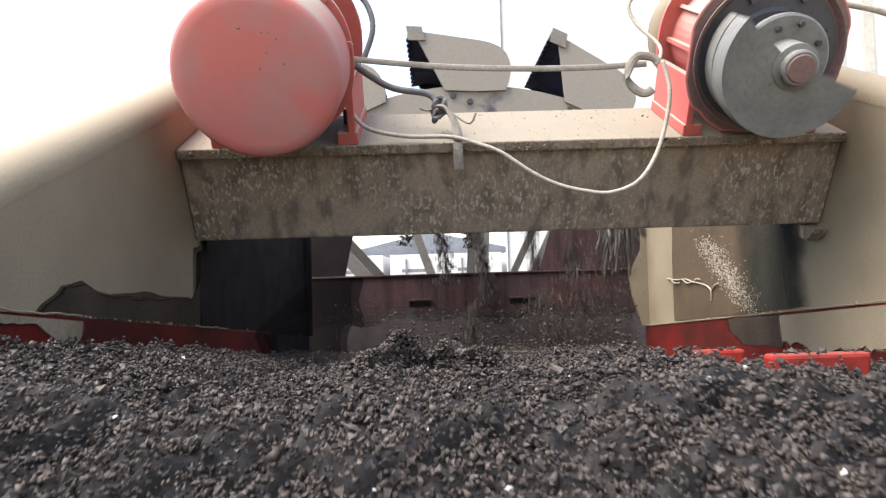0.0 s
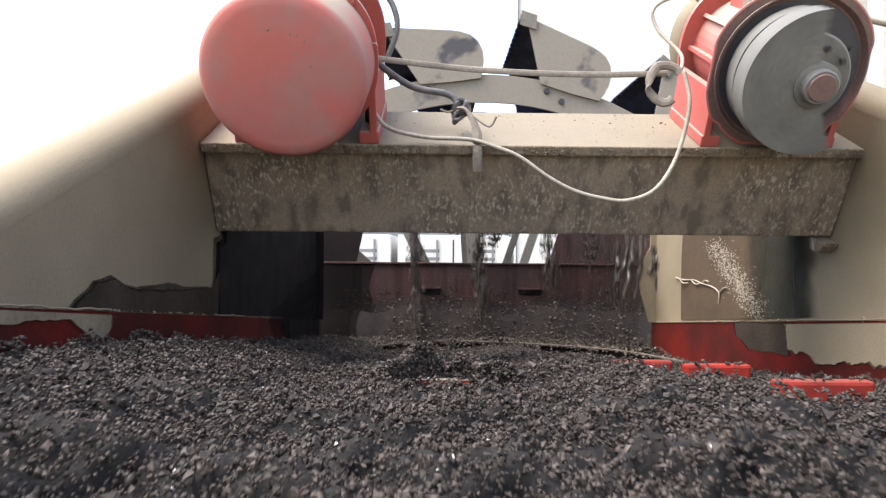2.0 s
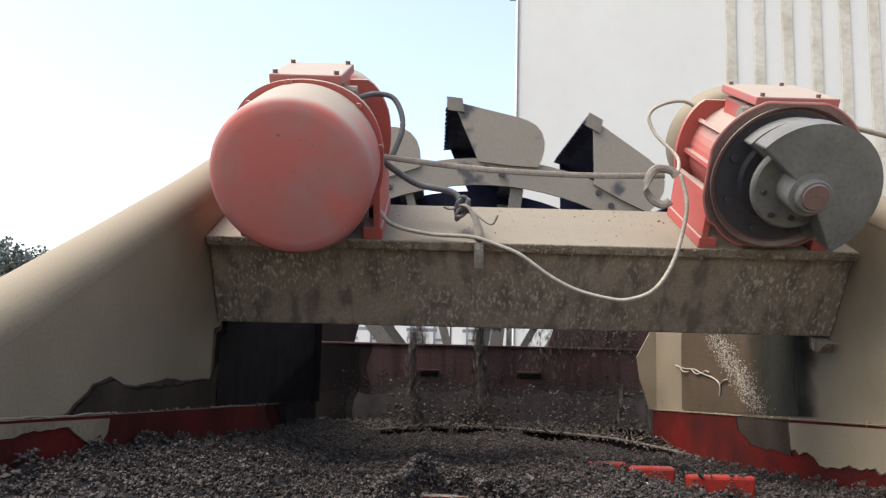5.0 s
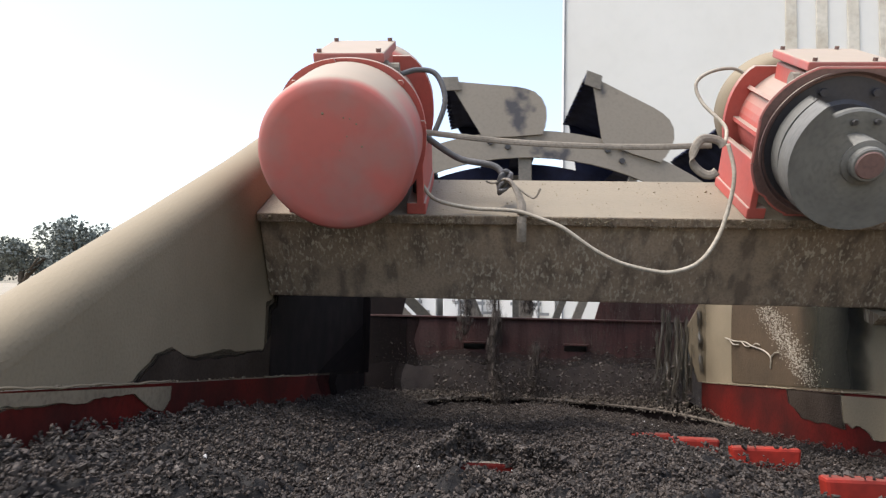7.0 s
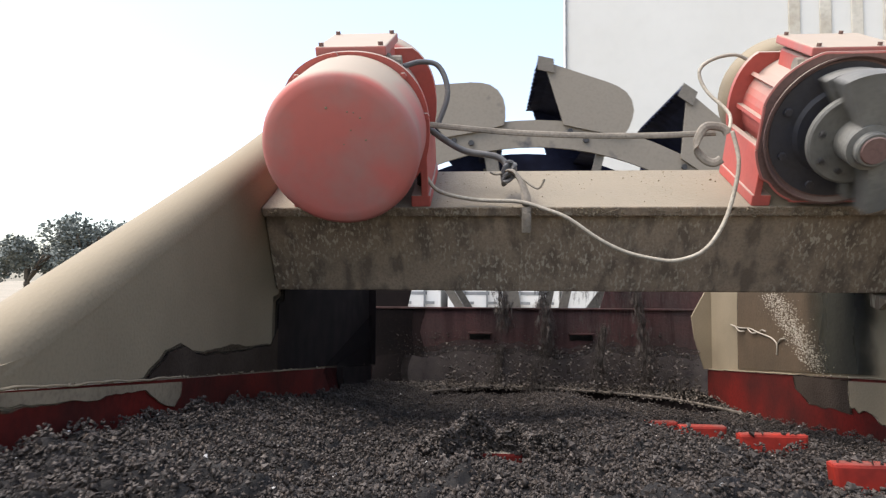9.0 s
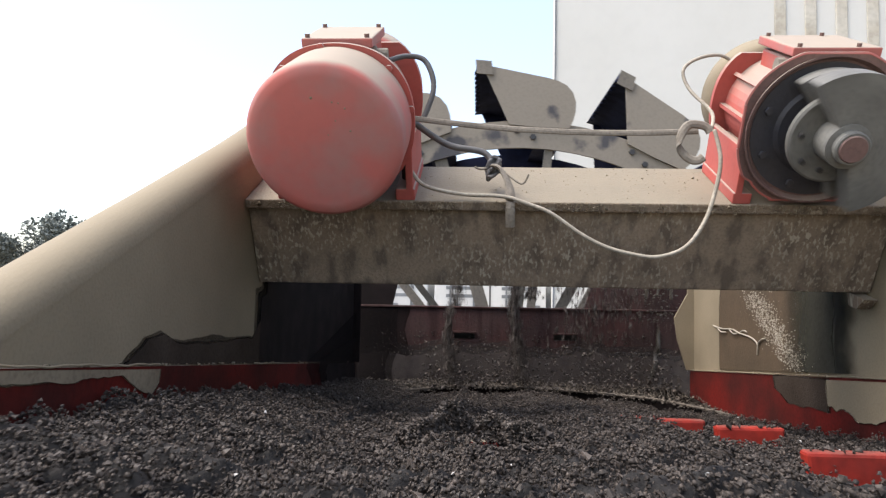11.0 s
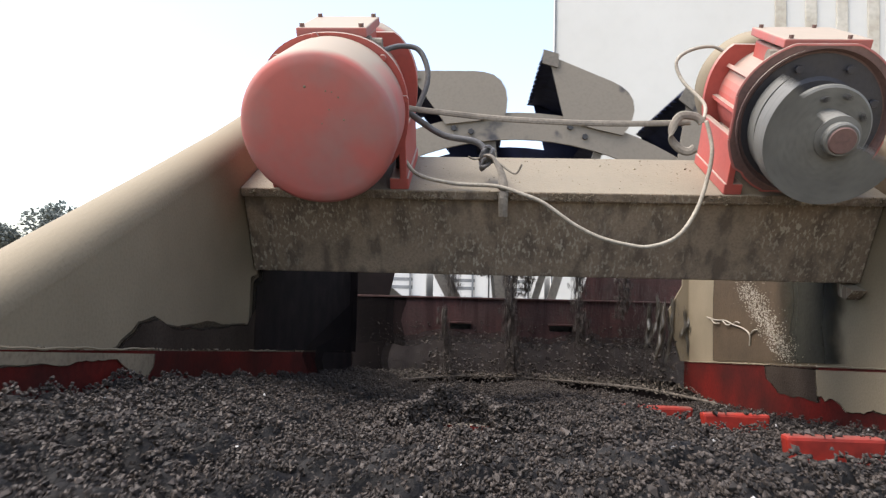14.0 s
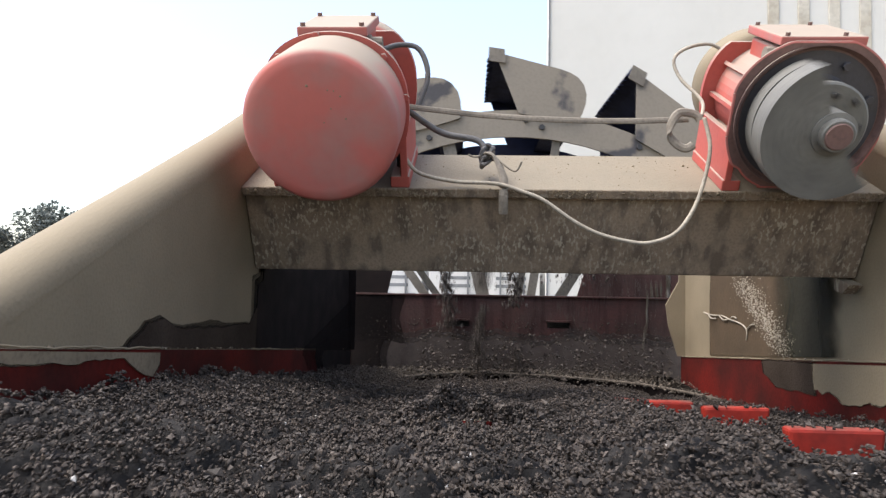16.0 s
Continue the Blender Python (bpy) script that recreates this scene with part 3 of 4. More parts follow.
SLOTS = ((-0.362, -0.245), (0.192, 0.318))
edges = [-1.0, *SLOTS[0], *SLOTS[1], 1.05]
feed_part("upper_wall", box(-1.0, 1.05, FEED_Y, FEED_Y + 0.02, -0.498, -0.358), CHUTE)
feed_part("lower_wall", box(-1.0, 1.05, FEED_Y, FEED_Y + 0.02, -0.90, -0.532), CHUTE)
for a, b in ((0, 1), (2, 3), (4, 5)):
    feed_part("wall_strip", box(edges[a], edges[b], FEED_Y, FEED_Y + 0.02, -0.532, -0.498), CHUTE)
feed_part("top_flange", box(-1.0, 1.05, FEED_Y - 0.012, FEED_Y + 0.03, -0.362, -0.352, 0.002), CHUTE, "worn red top edge")
# left plate in the same shade black
feed_part("hood_plate", prism_flat([(-1.0, -0.47), (-0.74, -0.47), (-0.66, -0.10), (-1.0, -0.10)], FEED_Y + 0.035, FEED_Y + 0.05), WET_SHADE)
feed_part("hood_plate", prism_flat([(0.33, -0.47), (1.05, -0.47), (1.05, -0.10), (0.44, -0.10)], FEED_Y + 0.035, FEED_Y + 0.05), CHUTE)
# unseen dark wall, added so that the slots look black
feed_part("slot_backing", box(-1.0, 1.05, FEED_Y + 0.10, FEED_Y + 0.12, -1.3, -0.45), DARK)
for a, b in SLOTS:
    feed_part("slot_lip", box(a - 0.005, b + 0.005, FEED_Y - 0.022, FEED_Y, -0.498, -0.489), CHUTE)
# black film paints shade over the wall's left end
wet = [(-0.99, -0.36)] + [(-0.72 + 0.05 * noise.noise((0.0, 5 * z, 2.0)) + 0.006 * noise.noise((0.0, 60 * z, 5.0)), z) for z in np.linspace(-0.36, -0.86, 40)] + [(-0.99, -0.86)]
for k, (mat, push) in enumerate(((THIN[WET_SHADE.name][0], 0.0), (THIN[WET_SHADE.name][0], 0.04), (THIN[WET_SHADE.name][1], 0.10))):
    feed_part("wall_shade", prism_flat([(u + (push * (1 + 0.5 * noise.noise((3.0, 7 * w, k))) if u > -0.95 else 0), w) for u, w in wet], FEED_Y - 0.006 + 0.0015 * k, FEED_Y - 0.0005), mat, "black film painted as shade on the wall" if k == 0 else "")
rough = [0.045 * noise.noise((4 * u, 1.0, 7.0)) + 0.02 * noise.noise((17 * u, 2.0, 7.0)) + 0.008 * noise.noise((60 * u, 3.0, 7.0)) for u in np.linspace(-0.9, 1.0, 120)]
for k, push in enumerate((0.0, 0.03, 0.06)):
    edge = [(u, -0.614 + push + r) for u, r in zip(np.linspace(-0.9, 1.0, 120), rough)]
    feed_part("mud_coat", prism_flat(edge + [(1.0, -0.86), (-0.9, -0.86)], FEED_Y - 0.0042 + 0.0012 * k, FEED_Y - 0.0004), MUD_COATS[k], "grey-brown gravel mud on the wall" if k == 0 else "")
# unseen plate, added to keep light from above out of the slots
feed_part("slot_light_block", box(-1.0, 1.05, FEED_Y + 0.02, FEED_Y + 0.10, -0.47, -0.455), DARK)
for x in (-2.75, 2.73):
    feed_part("tank_wall", box(x, x + 0.02, 2.04, 3.9, GROUND_Z, -1.1), CHUTE)
feed_part("tank_wall", box(-2.75, 2.75, 2.0, 2.02, GROUND_Z, -1.1), CHUTE)
feed_part("tank_wall", box(-2.75, 2.75, 3.9, 3.92, GROUND_Z, -1.1), CHUTE)
for x in (-0.95, 1.0):
    feed_part("leg", box(x - 0.05, x + 0.05, FEED_Y + 0.01, FEED_Y + 0.09, GROUND_Z, -0.905), CHUTE)


# ---- bucket wheel ----
WHEEL_AT = (0.023, 2.31, -1.127)
WHEEL_R = 2.337
WIDE = 1.10
COUNT = 16
wheel = empty("bucket_wheel", pose(*WHEEL_AT), "large grey-brown steel bucket wheel of a sand washer", "bucket wheel")


def ring(r0, r1, y0, y1, n=96):
    return lathe([(r0, y0), (r1, y0), (r1, y1), (r0, y1), (r0, y0)], n)


for y in (0.0, WIDE):
    # near ring in bucket grey, far ring in the blue-black of the insides
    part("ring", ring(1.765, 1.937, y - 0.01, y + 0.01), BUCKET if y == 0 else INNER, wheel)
for y in (0.03, WIDE - 0.03):
    part("hub_plate", lathe([(0, y - 0.01), (0.30, y - 0.01), (0.30, y + 0.01), (0, y + 0.01)], 32), WHEEL, wheel)
    for k in range(COUNT):
        a = 2 * math.pi * (k + 0.42) / COUNT
        w = 0.040 if k % 2 else 0.026
        bm = box(-w, w, y - 0.016, y + 0.016, 0.25, 1.84)
        bmesh.ops.transform(bm, matrix=Matrix.Rotation(math.pi / 2 - a, 4, "Y"), verts=bm.verts)
        part("spoke", bm, WHEEL, wheel)
part("hub", lathe([(0, -0.2), (0.12, -0.2), (0.12, WIDE + 0.2), (0, WIDE + 0.2)], 32), WHEEL, wheel)


def bucket(k):
    """A wide scoop whose mouth is open ahead, in the wheel's plane; the angle is that of its tip."""
    a0 = 2 * math.pi * k / COUNT
    r0, r1 = 1.91, WHEEL_R

    def at(deg, r):
        return (r * math.cos(a0 - radians(deg)), r * math.sin(a0 - radians(deg)))
    side = [at(1.0, r1 - 0.03), at(5.0, r0), at(11, r0 - 0.015), at(16.3, r0)]
    side += [at(16.75, r0 + 0.05), at(16.9, r0 + 0.11), at(16.7, r0 + 0.17), at(15.9, r0 + 0.228), at(14.7, r0 + 0.268), at(13.2, r0 + 0.290), at(11.6, r0 + 0.303)]
    thing = part("bucket", add_prism(bmesh.new(), side, -0.03, -0.018), BUCKET, wheel, "dusty bucket with blue-black inside")
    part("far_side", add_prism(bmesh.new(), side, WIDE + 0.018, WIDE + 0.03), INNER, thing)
    bm = bmesh.new()
    line = side[2:] + [side[0]]
    near = [bm.verts.new((x, -0.018, z)) for x, z in line]
    far = [bm.verts.new((x, WIDE + 0.018, z)) for x, z in line]
    for i in range(len(line) - 1):
        bm.faces.new((near[i], near[i + 1], far[i + 1], far[i]))
    bmesh.ops.recalc_face_normals(bm, faces=bm.faces)
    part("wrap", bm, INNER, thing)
    # cutting lip across the mouth, with a worn end plate and small teeth along its edge
    part("lip", add_prism(bmesh.new(), [at(0.05, r1 - 0.045), at(0.1, r1 - 0.004), at(2.4, r1 - 0.026), at(2.4, r1 - 0.046)], -0.034, WIDE + 0.034), INNER, thing)
    part("lip_end", add_prism(bmesh.new(), [at(0.0, r1 - 0.088), at(0.05, r1), at(2.5, r1 - 0.02), at(2.65, r1 - 0.108)], -0.046, -0.035), WHEEL, thing, "worn grey end plate of the lip")
    for n in range(11):
        y = 0.02 + (WIDE - 0.1) * n / 10
        part("tooth", add_prism(bmesh.new(), [at(0.0, r1 - 0.043), at(-0.3, r1 - 0.062), at(0.7, r1 - 0.046)], y, y + 0.06), INNER, thing)
    for d, r in ((6.4, 1.875), (9.6, 1.835)):
        x, z = at(d, r)
        bolt(thing, x, -0.012, z, 0.020, DARK)


for k in range(COUNT):
    bucket(k)


# ---- feed tray with its gravel ----
TRAY = [(-0.80, 1.40), (-0.60, 1.54), (-0.30, 1.73), (0.0, 1.74), (0.28, 1.66), (0.60, 1.50), (0.77, 1.28), (0.872, 1.08)]
TRAY_Z = -0.775


def tray_y(x):
    return float(np.interp(x, [p[0] for p in TRAY], [p[1] for p in TRAY]))


lip = tube([(x, y - 0.012, TRAY_Z + 0.004) for x, y in TRAY], 0.0058, 8, flat=0.5)
feed_part("tray_lip", lip, TRAY_GRIT, "worn muddy steel tray lip")
bm = bmesh.new()
cols = [(x, bm.verts.new((x, tray_y(x) + 0.005, TRAY_Z - 0.012)), bm.verts.new((x, FEED_Y - 0.002, TRAY_Z - 0.012))) for x in np.linspace(-0.80, 0.872, 36)]
for (x0, a, b), (x1, c, d) in zip(cols, cols[1:]):
    bm.faces.new((a, c, d, b))
bmesh.ops.solidify(bm, geom=bm.faces[:], thickness=0.01)
feed_part("tray", bm, CHUTE, "wet steel feed tray")
# apron painted black as the shadow band under the tray lip
bm = bmesh.new()
cols = [(bm.verts.new((x, tray_y(x) + 0.004, TRAY_Z - 0.002)), bm.verts.new((x, tray_y(x) + 0.010, TRAY_Z - 0.10))) for x in np.linspace(-0.80, 0.872, 36)]
for (a, b), (c, d) in zip(cols, cols[1:]):
    bm.faces.new((a, b, d, c))
bmesh.ops.solidify(bm, geom=bm.faces[:], thickness=0.006)
feed_part("tray_apron", bm, WET_SHADE, "front edge of the tray, black as the shadow band below it")


# ---- gravel ----
def chips(name, places, sizes, rng, mats, under=None):
    """Angular chips at the places, each a squashed and turned block; under: a grid of (x, y, z) that lies beneath."""
    n = len(places)
    corners = np.array([(0.95, 0.1, 0.1), (0.1, 0.9, -0.1), (-0.95, -0.1, 0.1), (-0.1, -0.9, -0.1), (0.1, 0.05, 0.95), (-0.1, -0.05, -0.95)], float)
    tris = np.array([(0, 1, 4), (1, 2, 4), (2, 3, 4), (3, 0, 4), (1, 0, 5), (2, 1, 5), (3, 2, 5), (0, 3, 5)])
    shape = corners[None] + rng.uniform(-0.38, 0.38, (n, 6, 3))
    shape = shape * (np.array(sizes)[:, None, None] * np.stack([rng.uniform(0.8, 1.3, n), rng.uniform(0.75, 1.1, n), rng.uniform(0.7, 1.05, n)], 1)[:, None, :])
    q = rng.normal(size=(n, 4))
    q[:, 0] += 0.6
    q /= np.linalg.norm(q, axis=1)[:, None]
    w, x, y, z = q.T
    turn = np.stack([np.stack([1 - 2 * (y * y + z * z), 2 * (x * y - z * w), 2 * (x * z + y * w)], 1),
                     np.stack([2 * (x * y + z * w), 1 - 2 * (x * x + z * z), 2 * (y * z - x * w)], 1),
                     np.stack([2 * (x * z - y * w), 2 * (y * z + x * w), 1 - 2 * (x * x + y * y)], 1)], 1)
    verts = (np.einsum("nij,nkj->nki", turn, shape) + np.array(places)[:, None, :]).reshape(-1, 3)
    faces = (tris[None] + 6 * np.arange(n)[:, None, None]).reshape(-1, 3)
    verts, faces = verts.tolist(), [tuple(f) for f in faces.tolist()]
    chip_faces = len(faces)
    if under is not None:
        o, (rows, cols, _) = len(verts), under.shape
        verts += under.reshape(-1, 3).tolist()
        faces += [(o + i * cols + j, o + i * cols + j + 1, o + (i + 1) * cols + j + 1, o + (i + 1) * cols + j) for i in range(rows - 1) for j in range(cols - 1)]
    mesh = bpy.data.meshes.new(name)
    mesh.from_pydata(verts, [], faces)
    for m in mats:
        mesh.materials.append(m)
    index = np.zeros(len(faces), dtype=np.int32)
    index[chip_faces:] = len(mats) - 1
    if len(mats) > 2:
        # two chips in a thousand are pale
        index[:chip_faces] = np.repeat(rng.random(n) < 0.002, len(tris))
    mesh.polygons.foreach_set("material_index", index)
    worn = np.ones(len(faces), dtype=bool)
    worn[:chip_faces] = np.repeat(rng.random(n) < 0.35, len(tris))
    mesh.polygons.foreach_set("use_smooth", worn)
    return mesh


PITCH = 0.20


def bed_shape(x, y, seed, fine=1.0):
    """Height of the bed across the deck: heaped towards one side, with small mounds; alike at both ends of a strip."""
    u = 2 * np.pi * y / PITCH
    h = 0.055 / (1 + np.exp((x + 0.70) / 0.07)) - 0.020 / (1 + np.exp(-(x - 0.22) / 0.04)) - 0.030 / (1 + np.exp(-(x - 0.62) / 0.06))
    h += 0.010 * np.sin(7.1 * x + 1.0) + 0.007 * np.sin(17 * x + 0.4)
    for amount, across, along, lag in ((0.006, 9, 1, 0), (0.006, 23, 2, 1), (0.006, -31, 1, 2), (0.006, 47, 2, 3), (0.005, -66, 3, 4), (0.0045, 88, 3, 5), (0.004, -120, 4, 6), (0.003 * fine, 190, 5, 1), (0.003 * fine, -260, 7, 2), (0.002 * fine, 340, 9, 4)):
        h = h + amount * np.sin(along * u + across * x + lag)
    lumps = np.random.default_rng(300 + seed)
    window = np.sin(np.pi * np.clip(y / PITCH, 0, 1))
    for k in range(26):
        cx, cy, r, a = lumps.uniform(-0.85, 0.85), lumps.uniform(0.03, PITCH - 0.03), lumps.uniform(0.018, 0.05), lumps.uniform(-0.016, 0.020)
        h = h + a * window * np.exp(-((x - cx) / (1.4 * r)) ** 2 - ((y - cy) / r) ** 2)
    return h


def gravel_strip_mesh(seed):
    rng = np.random.default_rng(seed)
    gx, gy = np.meshgrid(np.arange(-0.872, 0.873, 0.0046), np.arange(0.0, PITCH + 0.005, 0.0046))
    x, y = (gx + rng.uniform(-0.004, 0.004, gx.shape)).ravel(), (gy + rng.uniform(-0.004, 0.004, gx.shape)).ravel()
    size = 0.0029 * np.exp(rng.normal(0, 0.32, x.size))
    z = bed_shape(x, y, seed) - 0.05 * (y - PITCH / 2) + rng.uniform(-0.004, 0.006, x.size)
    px, py = np.meshgrid(np.linspace(-0.872, 0.872, 220), np.linspace(-0.012, PITCH + 0.012, 29))
    under = np.stack([px, py, bed_shape(px, py, seed, 0.0) - 0.05 * (py - PITCH / 2) - 0.011], 2)
    return chips("gravel_strip", np.stack([x, y, z], 1), size, rng, [STONE, PALE, MUD], under)


strip_meshes = [gravel_strip_mesh(k) for k in range(5)]
SPEED = 0.32
STEP = PITCH / SPEED
STRIPS = 18
LOOP = STRIPS * STEP
LIP_Y, REAR_Y = -1.08, 1.70
ALONG = (REAR_Y - LIP_Y) / SPEED
strips = []
for k in range(STRIPS):
    ob = new("gravel_strip", strip_meshes[k % 5])
    tagged(ob, "dark wet gravel sliding over the screen deck", "gravel", "gravel on the deck", "stuff")
    strips.append(ob)


CURVE = np.linspace(0, 0.42, 43)
CURVE_AT = np.concatenate([[0], np.cumsum(np.hypot(np.diff(CURVE), np.diff(1.2 * CURVE ** 2)))])


def strip_place(t):
    """Where a strip is, t seconds into its round: along the deck, over its lip in a falling curve, and back beneath it."""
    t = t % LOOP
    if t < ALONG:
        y = REAR_Y - SPEED * t
        return pose(0, y, bed_z(y))
    fall = CURVE_AT[-1] / SPEED
    if t < ALONG + fall:
        d = float(np.interp(SPEED * (t - ALONG), CURVE_AT, CURVE))
        return pose(0, LIP_Y - d, bed_z(LIP_Y) - 1.2 * d * d, math.degrees(math.atan(2.4 * d)))
    u = (t - ALONG - fall) / (LOOP - ALONG - fall)
    if u < 0.75:
        v = u / 0.75
        return pose(0, LIP_Y - 0.42 + (REAR_Y - LIP_Y + 0.42) * v, bed_z(LIP_Y) - 0.212 - 0.55 * v, 45.2 * max(0.0, 1 - 3 * v))
    v = (u - 0.75) / 0.25
    return pose(0, REAR_Y, bed_z(LIP_Y) - 0.762 + (bed_z(REAR_Y) - bed_z(LIP_Y) + 0.762) * v)


# splashed gravel that rests on the tray
rng = np.random.default_rng(5)
x = rng.uniform(-0.78, 0.86, 5200)
edge = np.array([tray_y(v) for v in x])
y = edge + (FEED_Y - 0.03 - edge) * rng.uniform(0, 1, x.size) ** 1.2
z = TRAY_Z + 0.002 + 0.018 * ((y - edge) / (FEED_Y - edge)) ** 1.5 * (0.6 + 0.4 * np.sin(9 * x)) + rng.uniform(-0.006, 0.008, x.size)
heap = rng.random(x.size) < 0.22
y = np.where(heap, edge + rng.normal(0.004, 0.012, x.size), y)
z = np.where(heap, TRAY_Z + rng.uniform(-0.008, 0.009, x.size), z)
mesh = chips("tray_gravel", np.stack([x, y, z], 1), 0.0040 * np.exp(rng.normal(0, 0.3, x.size)), rng, [TRAY_GRIT])
tagged(new("tray_gravel", mesh), "wet gravel splashing on the feed tray", "gravel", kind="stuff")


# ---- falling streams and slurry ----
def stream_mesh(seed, n, width, height):
    rng = np.random.default_rng(seed)
    z = rng.uniform(0, height, n)
    x = rng.normal(0, width, n) * (0.5 + 0.9 * (1 - z / height)) + 0.02 * np.sin(9 * z + seed)
    return chips("falling_gravel", np.stack([x, rng.normal(0, 0.03, n), z], 1), 0.0065 * np.exp(rng.normal(0, 0.35, n)), rng, [STONE])


stream_meshes = [stream_mesh(k, 800, 0.019, 0.55) for k in range(3)] + [stream_mesh(9, 420, 0.09, 0.40)]
streams = []
for k, (x, y) in enumerate(((-0.37, 1.74), (-0.02, 1.70), (0.35, 1.75), (0.55, 1.72), (0.04, 1.77), (-0.18, 1.68))):
    for j in range(2):
        ob = new("falling_gravel", stream_meshes[(k + j) % 4])
        tagged(ob, "stream of wet gravel falling from the wheel", "gravel", "falling streams", "stuff")
        streams.append((ob, x, y, (0.37 * k + 0.42 * j)))


def fall_place(x, y, t, top, floor, period):
    """A piece that falls before the wall and rises again behind it."""
    u = (t / period) % 1.0
    drop = top - floor
    if u < 0.55:
        return (x, y, top - drop * (u / 0.55) ** 1.5)
    if u < 0.62:
        return (x, y + 0.2 * (u - 0.55) / 0.07, floor)
    if u < 0.93:
        return (x, y + 0.2, floor + drop * (u - 0.62) / 0.31)
    return (x, y + 0.2 * (1 - u) / 0.07, top)


def slurry_gush(seed, width, height):
    """A torn gush of slurry: many wavering strands side by side, thinning out to a foot of drops."""
    rng = random.Random(seed)
    bm = bmesh.new()
    for k in range(15):
        x0, y0 = rng.gauss(0, 0.36) * width, rng.gauss(0, 0.03)
        a, b = rng.uniform(0, 0.25) * height, rng.uniform(0.55, 1.0) * height
        drift = rng.uniform(-0.5, 0.2) * width
        line = [(x0 + drift * u * u + 0.012 * noise.noise((9 * u, k, seed)), y0 + 0.02 * noise.noise((7 * u, k, seed + 4)), -a - (b - a) * u) for u in np.linspace(0, 1, 7)]
        strand = tube(line, rng.uniform(0.004, 0.010), 7, flat=rng.uniform(1.0, 1.8))
        mesh = bpy.data.meshes.new("strand")
        strand.to_mesh(mesh)
        strand.free()
        bm.from_mesh(mesh)
    for k in range(420):
        c = Vector((rng.gauss(-0.1, 0.55) * width, rng.uniform(-0.06, 0.06), -height * rng.uniform(0.1, 1.2)))
        bmesh.ops.create_icosphere(bm, subdivisions=1, radius=rng.uniform(0.002, 0.0055), matrix=Matrix.Translation(c))
    return bm


splashes = []
for k in range(3):
    rng = np.random.default_rng(40 + k)
    n = 420
    z = 0.20 * rng.uniform(0, 1, n) ** 2.2
    places = np.stack([rng.uniform(-0.50, 0.80, n), rng.uniform(1.55, 1.84, n), z], 1)
    ob = new("splashing_gravel", chips("splashing_gravel", places, 0.0062 * np.exp(rng.normal(0, 0.35, n)), rng, [STONE]))
    tagged(ob, "loose wet gravel bouncing off the tray", "gravel", "bouncing gravel", "stuff")
    splashes.append(ob)

gushes = []
for k, (w, h) in enumerate(((0.13, 0.55), (0.20, 0.36))):
    ob = link("slurry_gush", slurry_gush(k + 2, w, h), SLURRY, smooth=True)
    tagged(ob, "grey muddy slurry gushing from a bucket", "slurry", "slurry gushes", "stuff")
    gushes.append(ob)


# ---- cables and straps ----
cable = tube([(-0.43, -0.02, 0.09), (-0.39, -0.015, 0.042), (-0.29, 0.0, 0.020), (-0.17, -0.015, 0.012), (-0.10, -0.025, -0.010), (-0.04, -0.03, -0.035),
              (0.04, -0.03, -0.09), (0.11, -0.03, -0.125), (0.19, -0.03, -0.145), (0.25, -0.03, -0.148), (0.32, -0.03, -0.12), (0.37, -0.03, -0.05), (0.40, -0.03, 0.04),
              (0.412, -0.03, 0.12), (0.40, -0.02, 0.20)], 0.0056, 10)
tagged(link("power_cable", cable, CABLE, smooth=True), "dusty grey cable hanging in a loop before the beam", "cable")
strap = tube([(-0.44, 0.03, 0.242), (-0.34, 0.03, 0.230), (-0.17, 0.03, 0.213), (0.04, 0.03, 0.203), (0.22, 0.03, 0.202), (0.37, 0.02, 0.205)], 0.0085, 8, flat=0.35)
tagged(link("tension_strap", strap, STRAP), "flat grey strap stretched between the two motors", "strap")
hose = tube([(-0.44, 0.06, 0.245), (-0.38, 0.08, 0.205), (-0.32, 0.08, 0.172), (-0.23, 0.08, 0.155), (-0.20, 0.07, 0.125), (-0.185, 0.05, 0.09)], 0.0095, 10)
tagged(link("hose", hose, HOSE, smooth=True), "black hose sagging over the dusty beam", "hose")
tie = tube([(-0.215, 0.06, 0.10), (-0.19, 0.03, 0.105), (-0.17, 0.02, 0.085), (-0.155, 0.005, 0.05), (-0.150, -0.010, 0.012), (-0.150, -0.010, -0.03), (-0.149, 0.006, -0.07)], 0.006, 8, flat=2.2)
tagged(link("tie_strap", tie, STRAP), "frayed grey webbing tied over the beam edge", "strap")
for a, b, c in (((-0.17, 0.02, 0.09), (-0.12, 0.0, 0.05), (-0.10, -0.01, 0.075)), ((-0.20, 0.05, 0.11), (-0.23, 0.03, 0.095), (-0.25, 0.02, 0.10))):
    tagged(link("loose_end", tube([a, b, c], 0.003, 6), STRAP), "loose frayed end of grey webbing", "strap", "loose strap ends")
knot = bmesh.new()
rng = random.Random(31)
for k in range(5):
    a = rng.uniform(0, 6)
    bend = [(-0.196 + 0.018 * math.cos(a + u), 0.045 + 0.012 * math.sin(2 * u + k), 0.100 + 0.020 * math.sin(a + 1.3 * u) + 0.006 * k - 0.012) for u in np.linspace(0, 5, 8)]
    piece = tube(bend, rng.uniform(0.004, 0.007), 7)
    mesh = bpy.data.meshes.new("turn")
    piece.to_mesh(mesh)
    piece.free()
    knot.from_mesh(mesh)
tagged(link("strap_knot", knot, HOSE), "dark frayed knot tying the hose to the webbing", "knot")
